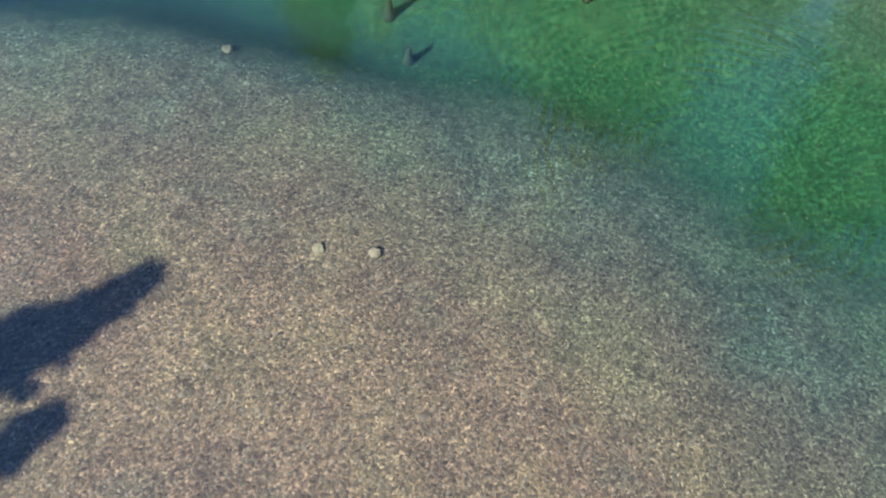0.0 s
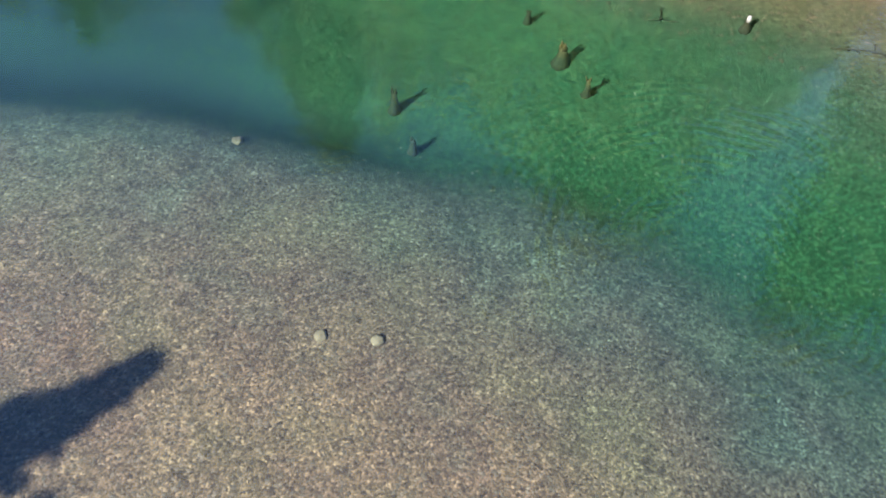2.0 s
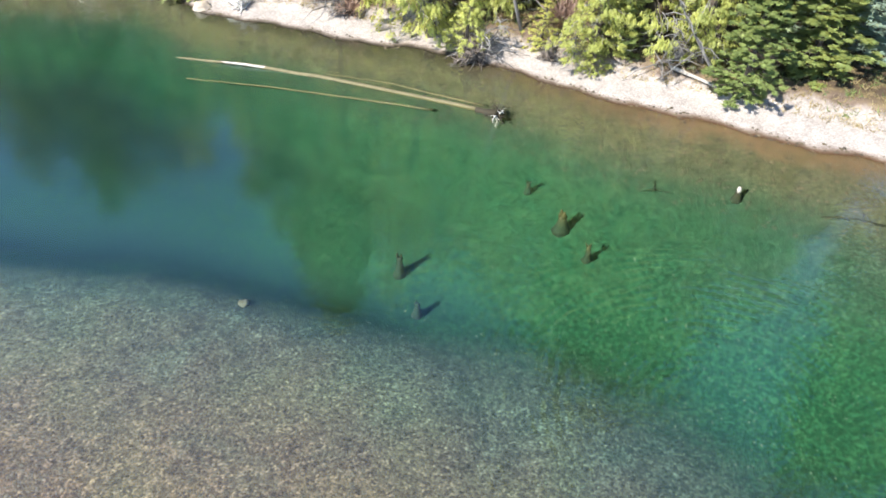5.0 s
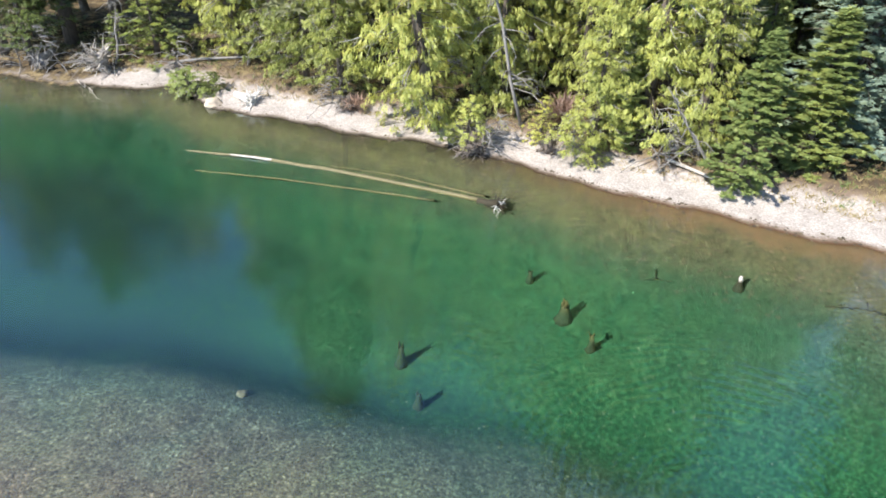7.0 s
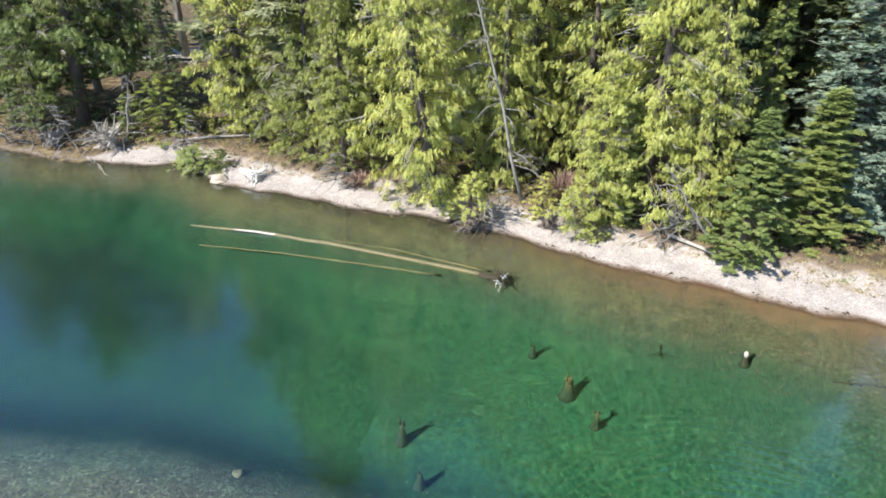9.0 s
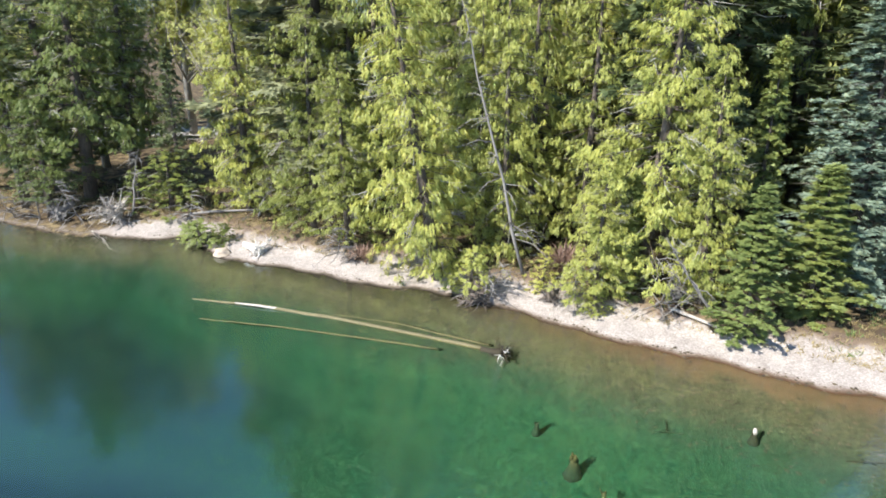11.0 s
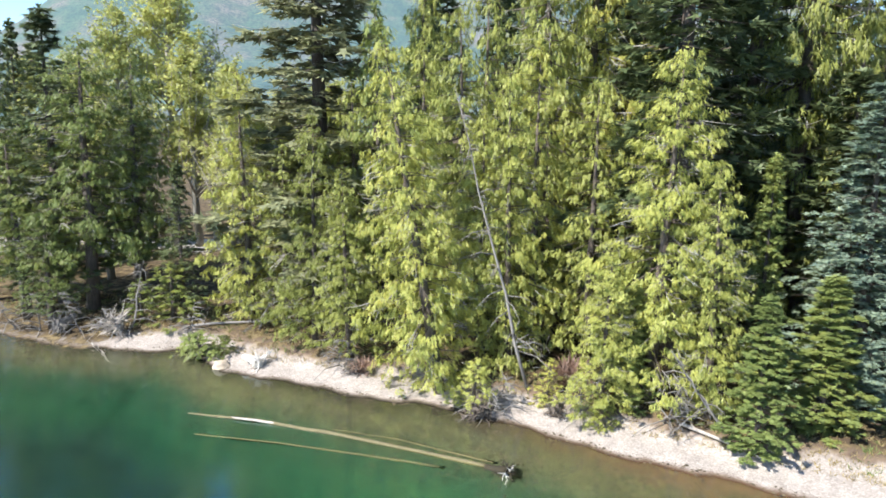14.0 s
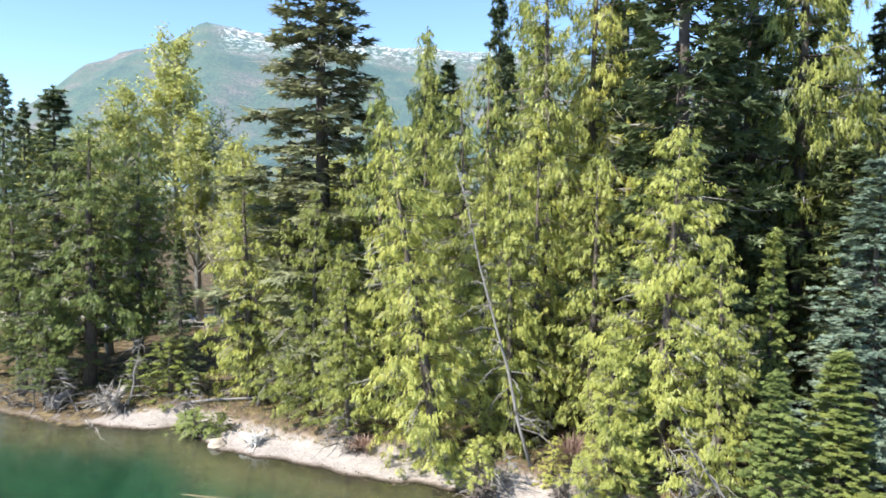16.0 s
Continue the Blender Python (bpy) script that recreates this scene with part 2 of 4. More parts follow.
M_GROUND, M_WATER = ground_material(), water_material()
M_CEDAR = leaf_material("cedar_sprays", (0.125, 0.155, 0.034), (0.45, 0.475, 0.13))
M_CEDAR_BACK = leaf_material("green_cedar_sprays", (0.08, 0.11, 0.03), (0.26, 0.31, 0.085))
M_CEDAR_DARK = leaf_material("dark_cedar_sprays", (0.045, 0.07, 0.02), (0.19, 0.24, 0.07))
M_SPRUCE = leaf_material("spruce_needles", (0.035, 0.058, 0.025), (0.15, 0.19, 0.085), 0.3)
M_SPRUCE_GREY = leaf_material("grey_green_needles", (0.11, 0.125, 0.07), (0.32, 0.335, 0.185), 0.3)
M_YOUNG = leaf_material("young_spruce_needles", (0.06, 0.095, 0.03), (0.24, 0.30, 0.10), 0.25)
M_FIR = leaf_material("silvery_fir_needles", (0.085, 0.13, 0.10), (0.27, 0.36, 0.285), 0.35)
M_BROAD = leaf_material("young_broad_leaves", (0.26, 0.28, 0.075), (0.54, 0.56, 0.20), 0.45)
M_BARK = wood_material("grey_brown_bark", (0.035, 0.028, 0.022), (0.16, 0.13, 0.11))
M_PALEBARK = wood_material("pale_bark", (0.16, 0.15, 0.13), (0.45, 0.43, 0.39))
M_DRIFT = wood_material("bleached_driftwood", (0.20, 0.17, 0.145), (0.50, 0.46, 0.41))
M_BLEACHED = wood_material("sun_bleached_roots", (0.38, 0.35, 0.32), (0.72, 0.70, 0.66))
M_SUNKEN = wood_material("sunken_wood", (0.006, 0.011, 0.006), (0.05, 0.032, 0.013))
M_MOSSY = wood_material("mossy_stump_wood", (0.035, 0.032, 0.009), (0.15, 0.12, 0.035))
M_LOG = wood_material("waterlogged_log", (0.07, 0.062, 0.03), (0.20, 0.17, 0.09))
M_GREY = wood_material("grey_dead_wood", (0.08, 0.072, 0.066), (0.32, 0.30, 0.285))


def stone_material(name, stops, scale=6.0, water_tint=0.9):
    """Stones: colour stone by stone, mottled, with a fine rough relief."""
    m, n, l, p = material(name)
    geo = n.new("ShaderNodeNewGeometry")
    grain = noise_tex(n, l, geo.outputs["Position"], scale * 5, 4.0)
    f = math_node(n, l, "ADD", math_node(n, l, "MULTIPLY", geo.outputs["Random Per Island"], 0.7), math_node(n, l, "MULTIPLY", grain, 0.35))
    l.new(water_tinted(n, l, ramp(n, l, f, stops), (-0.3, -1.3), water_tint), p.inputs["Base Color"])
    p.inputs["Roughness"].default_value = 0.85
    bump(n, l, grain, p, 0.5, 0.02)
    return m


M_STONE = stone_material("pale_stone", [(0.1, (0.125, 0.11, 0.074)), (0.9, (0.21, 0.19, 0.13))], 6.0, 0.7)
M_EARTH = stone_material("sandy_bank", [(0.1, (0.25, 0.19, 0.13)), (0.9, (0.48, 0.41, 0.33))], 2.0)
M_PEBBLE = stone_material("mixed_pebbles", [(0.05, (0.03, 0.025, 0.02)), (0.35, (0.075, 0.062, 0.045)), (0.8, (0.12, 0.10, 0.073)), (1.0, (0.23, 0.198, 0.15))])
M_PEBBLE_FAR = stone_material("brown_pebbles", [(0.05, (0.02, 0.016, 0.01)), (0.5, (0.06, 0.045, 0.026)), (0.85, (0.11, 0.085, 0.05)), (1.0, (0.2, 0.17, 0.12))])
M_DRYGRASS = leaf_material("dry_grass_blades", (0.16, 0.11, 0.05), (0.42, 0.35, 0.17), 0.3)
M_GRAVEL = stone_material("pale_track_gravel", [(0.1, (0.28, 0.26, 0.23)), (0.9, (0.42, 0.39, 0.35))])
M_PALESTONE = stone_material("pale_deep_stones", [(0.1, (0.05, 0.08, 0.05)), (0.9, (0.20, 0.25, 0.17))], 6.0, 0.5)
M_BROWNBUSH = leaf_material("bare_reddish_twigs", (0.14, 0.085, 0.065), (0.36, 0.25, 0.20), 0.3)


# ---- plan of the ground ----
SHORE_X = [-3000, -120, -50, -30.5, -24.3, -20.2, -17.5, -13.8, -11.4, -7.0, -2.6, 0.3, 3.3, 5.5, 8.5, 12.4, 15.5, 18.6, 40, 120, 3000]
SHORE_Y = [900, 75, 52, 46.1, 43.9, 43.1, 43.6, 40.2, 38.9, 37.2, 35.3, 34.7, 32.9, 31.2, 29.4, 27.2, 25.5, 24.0, 14, -10, -900]
SHELF_X = [-3000, -60, -15.0, -10.0, -5.0, -2.0, 2.4, 4.9, 6.3, 7.9, 10.0, 14, 60, 3000]
SHELF_Y = [60, 26, 18.5, 17.5, 16.0, 15.3, 14.4, 12.9, 11.7, 9.8, 8.2, 6.6, -8, -200]


def smooth(a, b, v):
    t = np.clip((v - a) / (b - a), 0, 1)
    return t * t * (3 - 2 * t)


def land_height(x, y):
    """Height of the sheet at x, y (arrays): bed, gravel shelf, beach, bank and forest floor."""
    x, y = np.asarray(x, float), np.asarray(y, float)
    wob = 0.30 * np.sin(x * 0.9 + 0.6 * np.sin(x * 0.37)) + 0.22 * np.sin(x * 2.3 + 1.0) + 0.1 * np.sin(x * 5.1)
    s = (y - np.interp(x, SHORE_X, SHORE_Y)) * 0.88 + wob * 0.5
    beach = 0.17 * np.clip(s, 0, 2.4) + 0.6 * smooth(1.8, 4.0, s + 0.5 * np.sin(x * 0.6)) + 0.5 * smooth(6, 20, s)
    under = -(0.13 * np.clip(-s, 0, 3.0) + 0.24 * np.clip(-s - 3.0, 0, 4.0) + 0.75 * smooth(5.5, 13, -s))
    under = under * (1 + 0.6 * smooth(3, -12, x))
    far = np.where(s > 0, beach, under)
    edge = (np.interp(x, SHELF_X, SHELF_Y) - y) * 0.9 + 0.25 * np.sin(x * 0.5 + y * 0.3)
    right = (15.5 - x - 0.10 * (y - 5)) * 0.8 + 0.5 * np.sin(y * 0.5)
    q = -1.5 * np.log(np.exp(-np.clip(edge, -40, 40) / 1.5) + np.exp(-np.clip(right, -40, 40) / 1.5))
    steep = smooth(3.0, -4.0, x)                         # the edge of the shelf falls off steeply to the west
    near = (-2.1 - (0.3 + 0.5 * smooth(22, 28, y)) * smooth(2, -12, x) + (0.95 + 0.15 * steep) * smooth(-3.2 + 1.0 * steep, 1.8 - 0.4 * steep, q)
            + (0.80 - 0.10 * steep) * smooth(-1.0, 10, q) + 0.3 * smooth(2, -12, x) * smooth(-3.0, 0.6, q) + 1.6 * smooth(18, 30, q))
    lumps = 0.05 * np.sin(x * 1.7 + 2 * np.sin(y * 0.8)) * np.sin(y * 1.3 + np.sin(x))
    trough = 0.55 * np.exp(-((q + 1.7) / 1.25) ** 2) * smooth(8.0, 0.0, x)      # a dark ditch at the foot of the shelf
    return np.maximum(far, near) - trough + lumps * smooth(0.2, 1.5, np.abs(s))


def level(x, y):
    return float(land_height(np.array([x]), np.array([y]))[0])


def mesh_from(name, verts, faces, mats, smooth_faces=False):
    me = bpy.data.meshes.new(name)
    me.from_pydata(verts, [], faces)
    for m in mats if isinstance(mats, (list, tuple)) else [mats]:
        me.materials.append(m)
    if smooth_faces:
        me.polygons.foreach_set("use_smooth", [True] * len(me.polygons))
    me.update()
    return me


def axis_steps(lo, hi, step, reach):
    inner = np.arange(lo, hi + step / 2, step)
    grow, v, d = [], hi, step
    while v < reach:
        d *= 1.35
        v += d
        grow.append(v)
    left, v, d = [], lo, step
    while v > -reach:
        d *= 1.35
        v -= d
        left.append(v)
    return np.concatenate([left[::-1], inner, grow])


def grid_mesh(name, xs, ys, height, mat, smooth_faces=True):
    gx, gy = np.meshgrid(xs, ys)
    gz = height(gx, gy)
    v = np.stack([gx, gy, gz], -1).reshape(-1, 3)
    nx, ny = len(xs), len(ys)
    i = (np.arange(ny - 1)[:, None] * nx + np.arange(nx - 1)[None, :]).reshape(-1)
    f = np.stack([i, i + 1, i + nx + 1, i + nx], -1)
    return mesh_from(name, v.tolist(), f.tolist(), mat, smooth_faces)


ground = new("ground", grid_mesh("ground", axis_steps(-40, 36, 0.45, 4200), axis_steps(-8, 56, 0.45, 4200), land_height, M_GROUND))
tagged(ground, "pale gravel shore, forest floor and pebbly lake bed", "ground", kind="structure")
water = new("water", grid_mesh("water", axis_steps(-60, 60, 8, 400), axis_steps(-60, 80, 8, 300), lambda x, y: 0 * x, M_WATER))
tagged(water, "clear green lake water with fine ripples", "water", kind="structure")
water.visible_shadow = False


# ---- trees ----
SPRAY = np.array([  # u along, v across: three slim blades of a hanging cedar spray
    (0, 0.13), (0, -0.13), (1.0, 0),
    (0.12, 0), (0.42, 0.03), (0.80, 0.45),
    (0.22, 0), (0.74, -0.50), (0.50, -0.03)])
FROND = np.array([  # three broad pointed blades of a needled twig or a leaf cluster
    (0, 0.2), (0, -0.2), (1.0, 0),
    (0.08, 0), (0.50, 0.06), (0.64, 0.55),
    (0.08, 0), (0.64, -0.55), (0.50, -0.06)])


def fronds_mesh(name, base, way, side, length, width, mat, sag=0.12, blades=3, shape=FROND):
    """One mesh of many small sprays, each of flat pointed blades bent down at the tip."""
    way = way / np.linalg.norm(way, axis=1)[:, None]
    side = side - way * (side * way).sum(1)[:, None]
    side = side / (np.linalg.norm(side, axis=1)[:, None] + 1e-9)
    t = shape[:3 * blades]
    v = (base[:, None] + way[:, None] * (t[None, :, 0, None] * length[:, None, None])
         + side[:, None] * (t[None, :, 1, None] * width[:, None, None]))
    v[..., 2] -= sag * (t[None, :, 0] ** 2) * length[:, None]
    f = np.arange(len(base) * 3 * blades)
    me = bpy.data.meshes.new(name)
    me.vertices.add(len(f))
    me.vertices.foreach_set("co", v.reshape(-1).astype(np.float32))
    me.loops.add(len(f))
    me.loops.foreach_set("vertex_index", f.astype(np.int32))
    me.polygons.add(len(f) // 3)
    me.polygons.foreach_set("loop_start", (np.arange(len(f) // 3) * 3).astype(np.int32))
    me.materials.append(mat)
    me.update(calc_edges=True)
    return me


def tubes_mesh(name, lines, mat, sides=5, thick=()):
    """Tapered tubes along lines of (points, radii), joined into one mesh."""
    verts, faces = [], []
    fine = sides
    for i, (pts, radii) in enumerate([*thick, *lines]):
        sides = 8 if i < len(thick) else fine
        pts = [Vector(q) for q in pts]
        first = len(verts)
        for k, (q, r) in enumerate(zip(pts, radii)):
            d = (pts[min(k + 1, len(pts) - 1)] - pts[max(k - 1, 0)]).normalized()
            a = d.orthogonal().normalized()
            b = d.cross(a)
            for j in range(sides):
                w = 2 * math.pi * j / sides
                verts.append(q + (a * math.cos(w) + b * math.sin(w)) * r)
        for k in range(len(pts) - 1):
            for j in range(sides):
                o, o2 = first + k * sides, first + (k + 1) * sides
                faces.append((o + j, o + (j + 1) % sides, o2 + (j + 1) % sides, o2 + j))
        faces.append(tuple(first + j for j in range(sides))[::-1])
        faces.append(tuple(first + (len(pts) - 1) * sides + j for j in range(sides)))
    return mesh_from(name, [tuple(v) for v in verts], faces, mat, True)


def conifer_meshes(kind, seed, mat, bark, tufts, bare=0.08, frond=0.30, per=8, dead=0, levels=0):
    """Crown, trunk and dead twigs of a conifer 20 m high and 3.5 m in radius; scaled where it stands."""
    rng = np.random.default_rng(seed)
    H, R = 20.0, 3.5
    cedar = kind == "cedar"
    lines = [([(0, 0, -0.8), (0.05, 0, H * 0.3), (-0.05, 0.05, H * 0.65), (0, 0, H * 0.97)], (0.34, 0.25, 0.14, 0.02))]
    C, O, T, twigs = [], [], [], []
    levels = levels or (44 if cedar else 40)
    lobes = rng.uniform(0.62, 1.15, (12, 7))
    arms_list = []
    for k in range(levels):
        f = min(max(bare + (1 - bare) * (max(0.0, k + rng.uniform(-0.4, 0.4)) / levels) ** 0.92, bare), 0.985)
        prof = min(1.0, 1.15 * (1 - f) ** (0.50 if cedar else 0.8)) * (0.74 + 0.26 * min(1, f / 0.2))
        arms = 4 if cedar else 6
        az0 = rng.uniform(0, 6.28)
        for a in range(arms):
            az = az0 + a * 6.283 / arms + rng.uniform(-0.45, 0.45)
            Lb = R * prof * rng.uniform(0.6, 1.12) * lobes[int(f * 11.99), int((az % 6.283) / 6.284 * 7)] + 0.12
            arms_list.append((min(0.985, max(bare, f + rng.uniform(-0.025, 0.025))), az, Lb))
    weight = sum(Lb * (0.4 + Lb / R) for f, az, Lb in arms_list)
    for f, az, Lb in arms_list:
        z = H * f
        out = np.array([math.cos(az), math.sin(az), 0])
        lat = np.array([-math.sin(az), math.cos(az), 0])
        rise = (0.12 if cedar else -0.05) + 0.5 * max(0, f - 0.55) + rng.uniform(-0.1, 0.1)
        droop = (0.40 if cedar else 0.22) * rng.uniform(0.6, 1.4)
        lift = 0.05 if cedar else 0.14

        def along(t):
            up = (rise * t - droop * t * t + lift * t ** 3) * Lb
            return np.array([0, 0, z])[None] + out[None] * (Lb * t)[:, None] + np.array([0, 0, 1.0])[None] * up[:, None]
        lines.append((along(np.array([0.0, 0.9])).tolist(), (0.012 * Lb + 0.012, 0.003)))
        n = max(2 if cedar else 4, int(round(tufts * Lb * (0.4 + Lb / R) / weight)))
        if cedar:
            # a few hanging side branches to each limb, with the sprays bunched on them
            k = max(2, int(round(1.5 + 1.6 * Lb)))
            knot_t = 1 - rng.random(k) ** 1.3 * 0.75
            knot_off = rng.normal(0, 0.75, k)
            pick = rng.integers(0, k, n)
            t, off = knot_t[pick], knot_off[pick] + rng.normal(0, 0.12, n)
            p = along(t) + lat[None] * (off * (0.30 * Lb * (1.1 - t) + 0.16))[:, None]
            p += rng.normal(0, 0.16, (n, 3)) * np.array([1, 1, 0.55])
            p[:, 2] -= np.abs(off) * 0.16 * Lb * (1.1 - t) + 0.45 * rng.random(n) ** 1.6
        else:
            t = 1 - rng.random(n) ** 1.5 * 0.8
            off = rng.uniform(-1, 1, n)
            p = along(t) + lat[None] * (off * (0.40 * Lb * (1.1 - t) + 0.12))[:, None]
            p[:, 2] -= rng.uniform(-0.02, 0.06, n)
        o = out[None] + lat[None] * (off * 0.7)[:, None]
        C.append(p), O.append(o), T.append(np.full(n, f))
    C, O = np.concatenate(C), np.concatenate(O)
    m = len(C)
    B = np.repeat(C, per, 0) + rng.normal(0, 0.11 if cedar else 0.10, (m * per, 3)) * np.array([1, 1, 0.5])
    if cedar:
        B[:, 2] -= rng.uniform(0, 0.22, m * per)
    D = np.repeat(O, per, 0) * rng.uniform(0.2 if cedar else 0.5, 0.7 if cedar else 1.0, (m * per, 1)) + rng.normal(0, 0.32, (m * per, 3))
    D[:, 2] = D[:, 2] * 0.5 - (rng.uniform(0.25, 1.2, m * per) if cedar else rng.uniform(-0.1, 0.3, m * per))
    S = np.stack([-D[:, 1], D[:, 0], np.zeros(m * per)], 1) + rng.normal(0, 0.28, (m * per, 3))
    L = rng.uniform(0.7, 1.3, m * per) * frond
    # the leader
    n = 30
    B = np.concatenate([B, np.stack([rng.normal(0, 0.07, n), rng.normal(0, 0.07, n), H * (0.92 + 0.08 * rng.random(n))], 1)])
    D = np.concatenate([D, np.stack([rng.normal(0, 0.7, n), rng.normal(0, 0.7, n), np.full(n, 0.5)], 1)])
    S = np.concatenate([S, rng.normal(0, 1, (n, 3))])
    L = np.concatenate([L, np.full(n, frond)])
    crown = fronds_mesh(kind + "_crown", B, D, S, L, L * (0.72 if cedar else 0.8), mat, 0.3 if cedar else 0.05, shape=SPRAY if cedar else FROND)
    meshes = [crown, tubes_mesh(kind + "_trunk", lines[1:], bark, 3, lines[:1])]
    if dead:
        for k in range(dead):
            f, az, Lb = arms_list[int(rng.integers(0, int(len(arms_list) * 0.7)))]
            out = Vector((math.cos(az), math.sin(az), rng.uniform(-0.5, 0.1)))
            q = Vector((0, 0, H * f)) + out * Lb * 0.55
            e = q + out * Lb * rng.uniform(0.35, 0.6)
            twigs.append(([q, (q + e) / 2 + Vector(rng.normal(0, 0.12, 3)), e], (0.03, 0.022, 0.006)))
            for j in range(4):
                s0 = q.lerp(e, rng.uniform(0.2, 0.9))
                twigs.append(([s0, s0 + Vector(rng.normal(0, 0.35, 3)) + out * 0.25], (0.014, 0.004)))
        meshes.append(tubes_mesh(kind + "_dead_twigs", twigs, M_PALEBARK, 3))
    return meshes


def broadleaf_meshes(seed, mat, bark, leaves, spread=0.5):
    """A slender broad-leaved tree 20 m high: forking limbs and small young leaves along the twigs."""
    rng = np.random.default_rng(seed)
    H = 20.0
    lines, tips = [([(0, 0, -0.5), (0.2, 0.1, 6), (0.0, 0.2, 12), (0.3, 0, 19)], (0.28, 0.2, 0.12, 0.02))], []
    for k in range(46):
        f = rng.uniform(0.22, 0.97)
        az = rng.uniform(0, 6.28)
        ln = (1.15 - f) * 7.5 * rng.uniform(0.6, 1.1) * spread * 1.4
        d = Vector((math.cos(az) * 0.6, math.sin(az) * 0.6, 0.95)).normalized()
        p0 = Vector((0.1, 0.1, H * f * 0.97))
        p1 = p0 + d * ln * 0.5 + Vector((math.cos(az), math.sin(az), 0)) * ln * 0.1
        p2 = p0 + d * ln + Vector((0, 0, ln * 0.15))
        lines.append(([p0, p1, p2], (0.05 + 0.006 * ln, 0.03, 0.008)))
        for j in range(7):
            q = p0.lerp(p2, rng.uniform(0.3, 1.0))
            e = q + Vector(rng.normal(0, 0.55, 3)) + Vector((0, 0, 0.5))
            lines.append(([q, e], (0.016, 0.005)))
            tips.append((q, e))
    n = leaves
    pick = rng.integers(0, len(tips), n)
    a = np.array([tuple(q) for q, e in tips])[pick]
    b = np.array([tuple(e) for q, e in tips])[pick]
    base = a + (b - a) * rng.random(n)[:, None] * 1.1 + rng.normal(0, 0.14, (n, 3))
    way = rng.normal(0, 1, (n, 3))
    way[:, 2] -= 0.4
    size = rng.uniform(0.6, 1.2, n)
    crown = fronds_mesh("broad_crown", base, way, rng.normal(0, 1, (n, 3)), size * 0.23, size * 0.28, mat, 0.05)
    return crown, tubes_mesh("broad_trunk", lines, bark, 4)


def make_tree(name, meshes, label, group="", category="tree"):
    ob = tagged(new(name), label, category, group)
    for part_name, me in zip(("crown", "trunk", "dead_wood"), meshes):
        q = new(part_name, me)
        q.parent = ob
        if part_name == "dead_wood":
            q["kind"] = "stuff"
    return ob


PROTO = {}


def plant(key, x, y, high, radius, turn, lean=(0, 0), label=""):
    """Stand a tree of a kind at x, y with its height, crown radius, turn and lean in degrees."""
    name, meshes, text, group = PROTO[key]
    ob = make_tree(name, meshes, label or text, group, "shrub" if "shrub" in name else "tree")
    ob.matrix_basis = pose(x, y, level(x, y) - 0.05, lean[0], lean[1], turn)
    ob.scale = (radius / 3.5, radius / 3.5, high / 20.0)
    return ob


CEDAR_TEXT = "tall yellow-green cedar with drooping sprays on the bank"
for key, seed, low in (("cedar_a", 1, 0.06), ("cedar_b", 2, 0.10), ("cedar_c", 3, 0.12), ("cedar_d", 14, 0.14)):
    PROTO[key] = ("cedar_tree", conifer_meshes("cedar", seed, M_CEDAR, M_BARK, 1600, low, 0.29, 8, 84), CEDAR_TEXT, "cedars on the bank")
PROTO["cedar_dark"] = ("cedar_tree", conifer_meshes("cedar", 18, M_CEDAR_DARK, M_BARK, 1000, 0.26, 0.30, 7, 60), "dark green cedar with grey dead lower twigs", "cedars on the bank")
PROTO["cedar_mid"] = ("cedar_tree", conifer_meshes("cedar", 19, M_CEDAR, M_BARK, 760, 0.08, 0.38, 6, 0, 40), CEDAR_TEXT, "cedars on the bank")
PROTO["cedar_back"] = ("cedar_tree", conifer_meshes("cedar", 15, M_CEDAR_BACK, M_BARK, 560, 0.12, 0.54, 4, 0, 36), "yellow-green cedar deeper in the wood", "trees deeper in the wood")
SPRUCE_TEXT = "tall dark green spruce with layered needled branches"
PROTO["spruce_a"] = ("spruce_tree", conifer_meshes("spruce", 4, M_SPRUCE, M_BARK, 900, 0.10, 0.36, 7), SPRUCE_TEXT, "spruces in the wood")
PROTO["spruce_b"] = ("spruce_tree", conifer_meshes("spruce", 5, M_SPRUCE, M_BARK, 620, 0.20, 0.34, dead=20), SPRUCE_TEXT, "spruces in the wood")
PROTO["spruce_grey"] = ("spruce_tree", conifer_meshes("spruce", 24, M_SPRUCE_GREY, M_BARK, 1500, 0.14, 0.42, 7, 40, 48), "tall grey-green spruce with open tiers of branches", "spruces in the wood")
PROTO["spruce_tall"] = ("spruce_tree", conifer_meshes("spruce", 20, M_SPRUCE, M_BARK, 1500, 0.12, 0.40, 6, 16, 46), SPRUCE_TEXT, "spruces in the wood")
PROTO["spruce_back"] = ("spruce_tree", conifer_meshes("spruce", 16, M_SPRUCE, M_BARK, 600, 0.10, 0.60, 4, 0, 34), "dark spruce deeper in the wood", "trees deeper in the wood")
PROTO["fir"] = ("fir_tree", conifer_meshes("spruce", 6, M_FIR, M_BARK, 1800, 0.02, 0.30, 9, 16, 74), "silvery blue-green fir with a dry grey top", "firs")
PROTO["sapling"] = ("young_spruce", conifer_meshes("spruce", 7, M_YOUNG, M_BARK, 520, 0.02, 0.5), "young green spruce growing low on the bank", "young spruces")
PROTO["shrub_dull"] = ("cedar_shrub", conifer_meshes("cedar", 27, M_CEDAR_BACK, M_BARK, 150, 0.02, 0.7, 6, 20, 20), "low olive-green shrub drooping over the waterline", "shrubs on the bank")
PROTO["shrub"] = ("cedar_shrub", conifer_meshes("cedar", 17, M_CEDAR, M_BARK, 260, 0.02, 0.6, 6, 0, 24), "low yellow-green cedar shrub at the water", "shrubs on the bank")
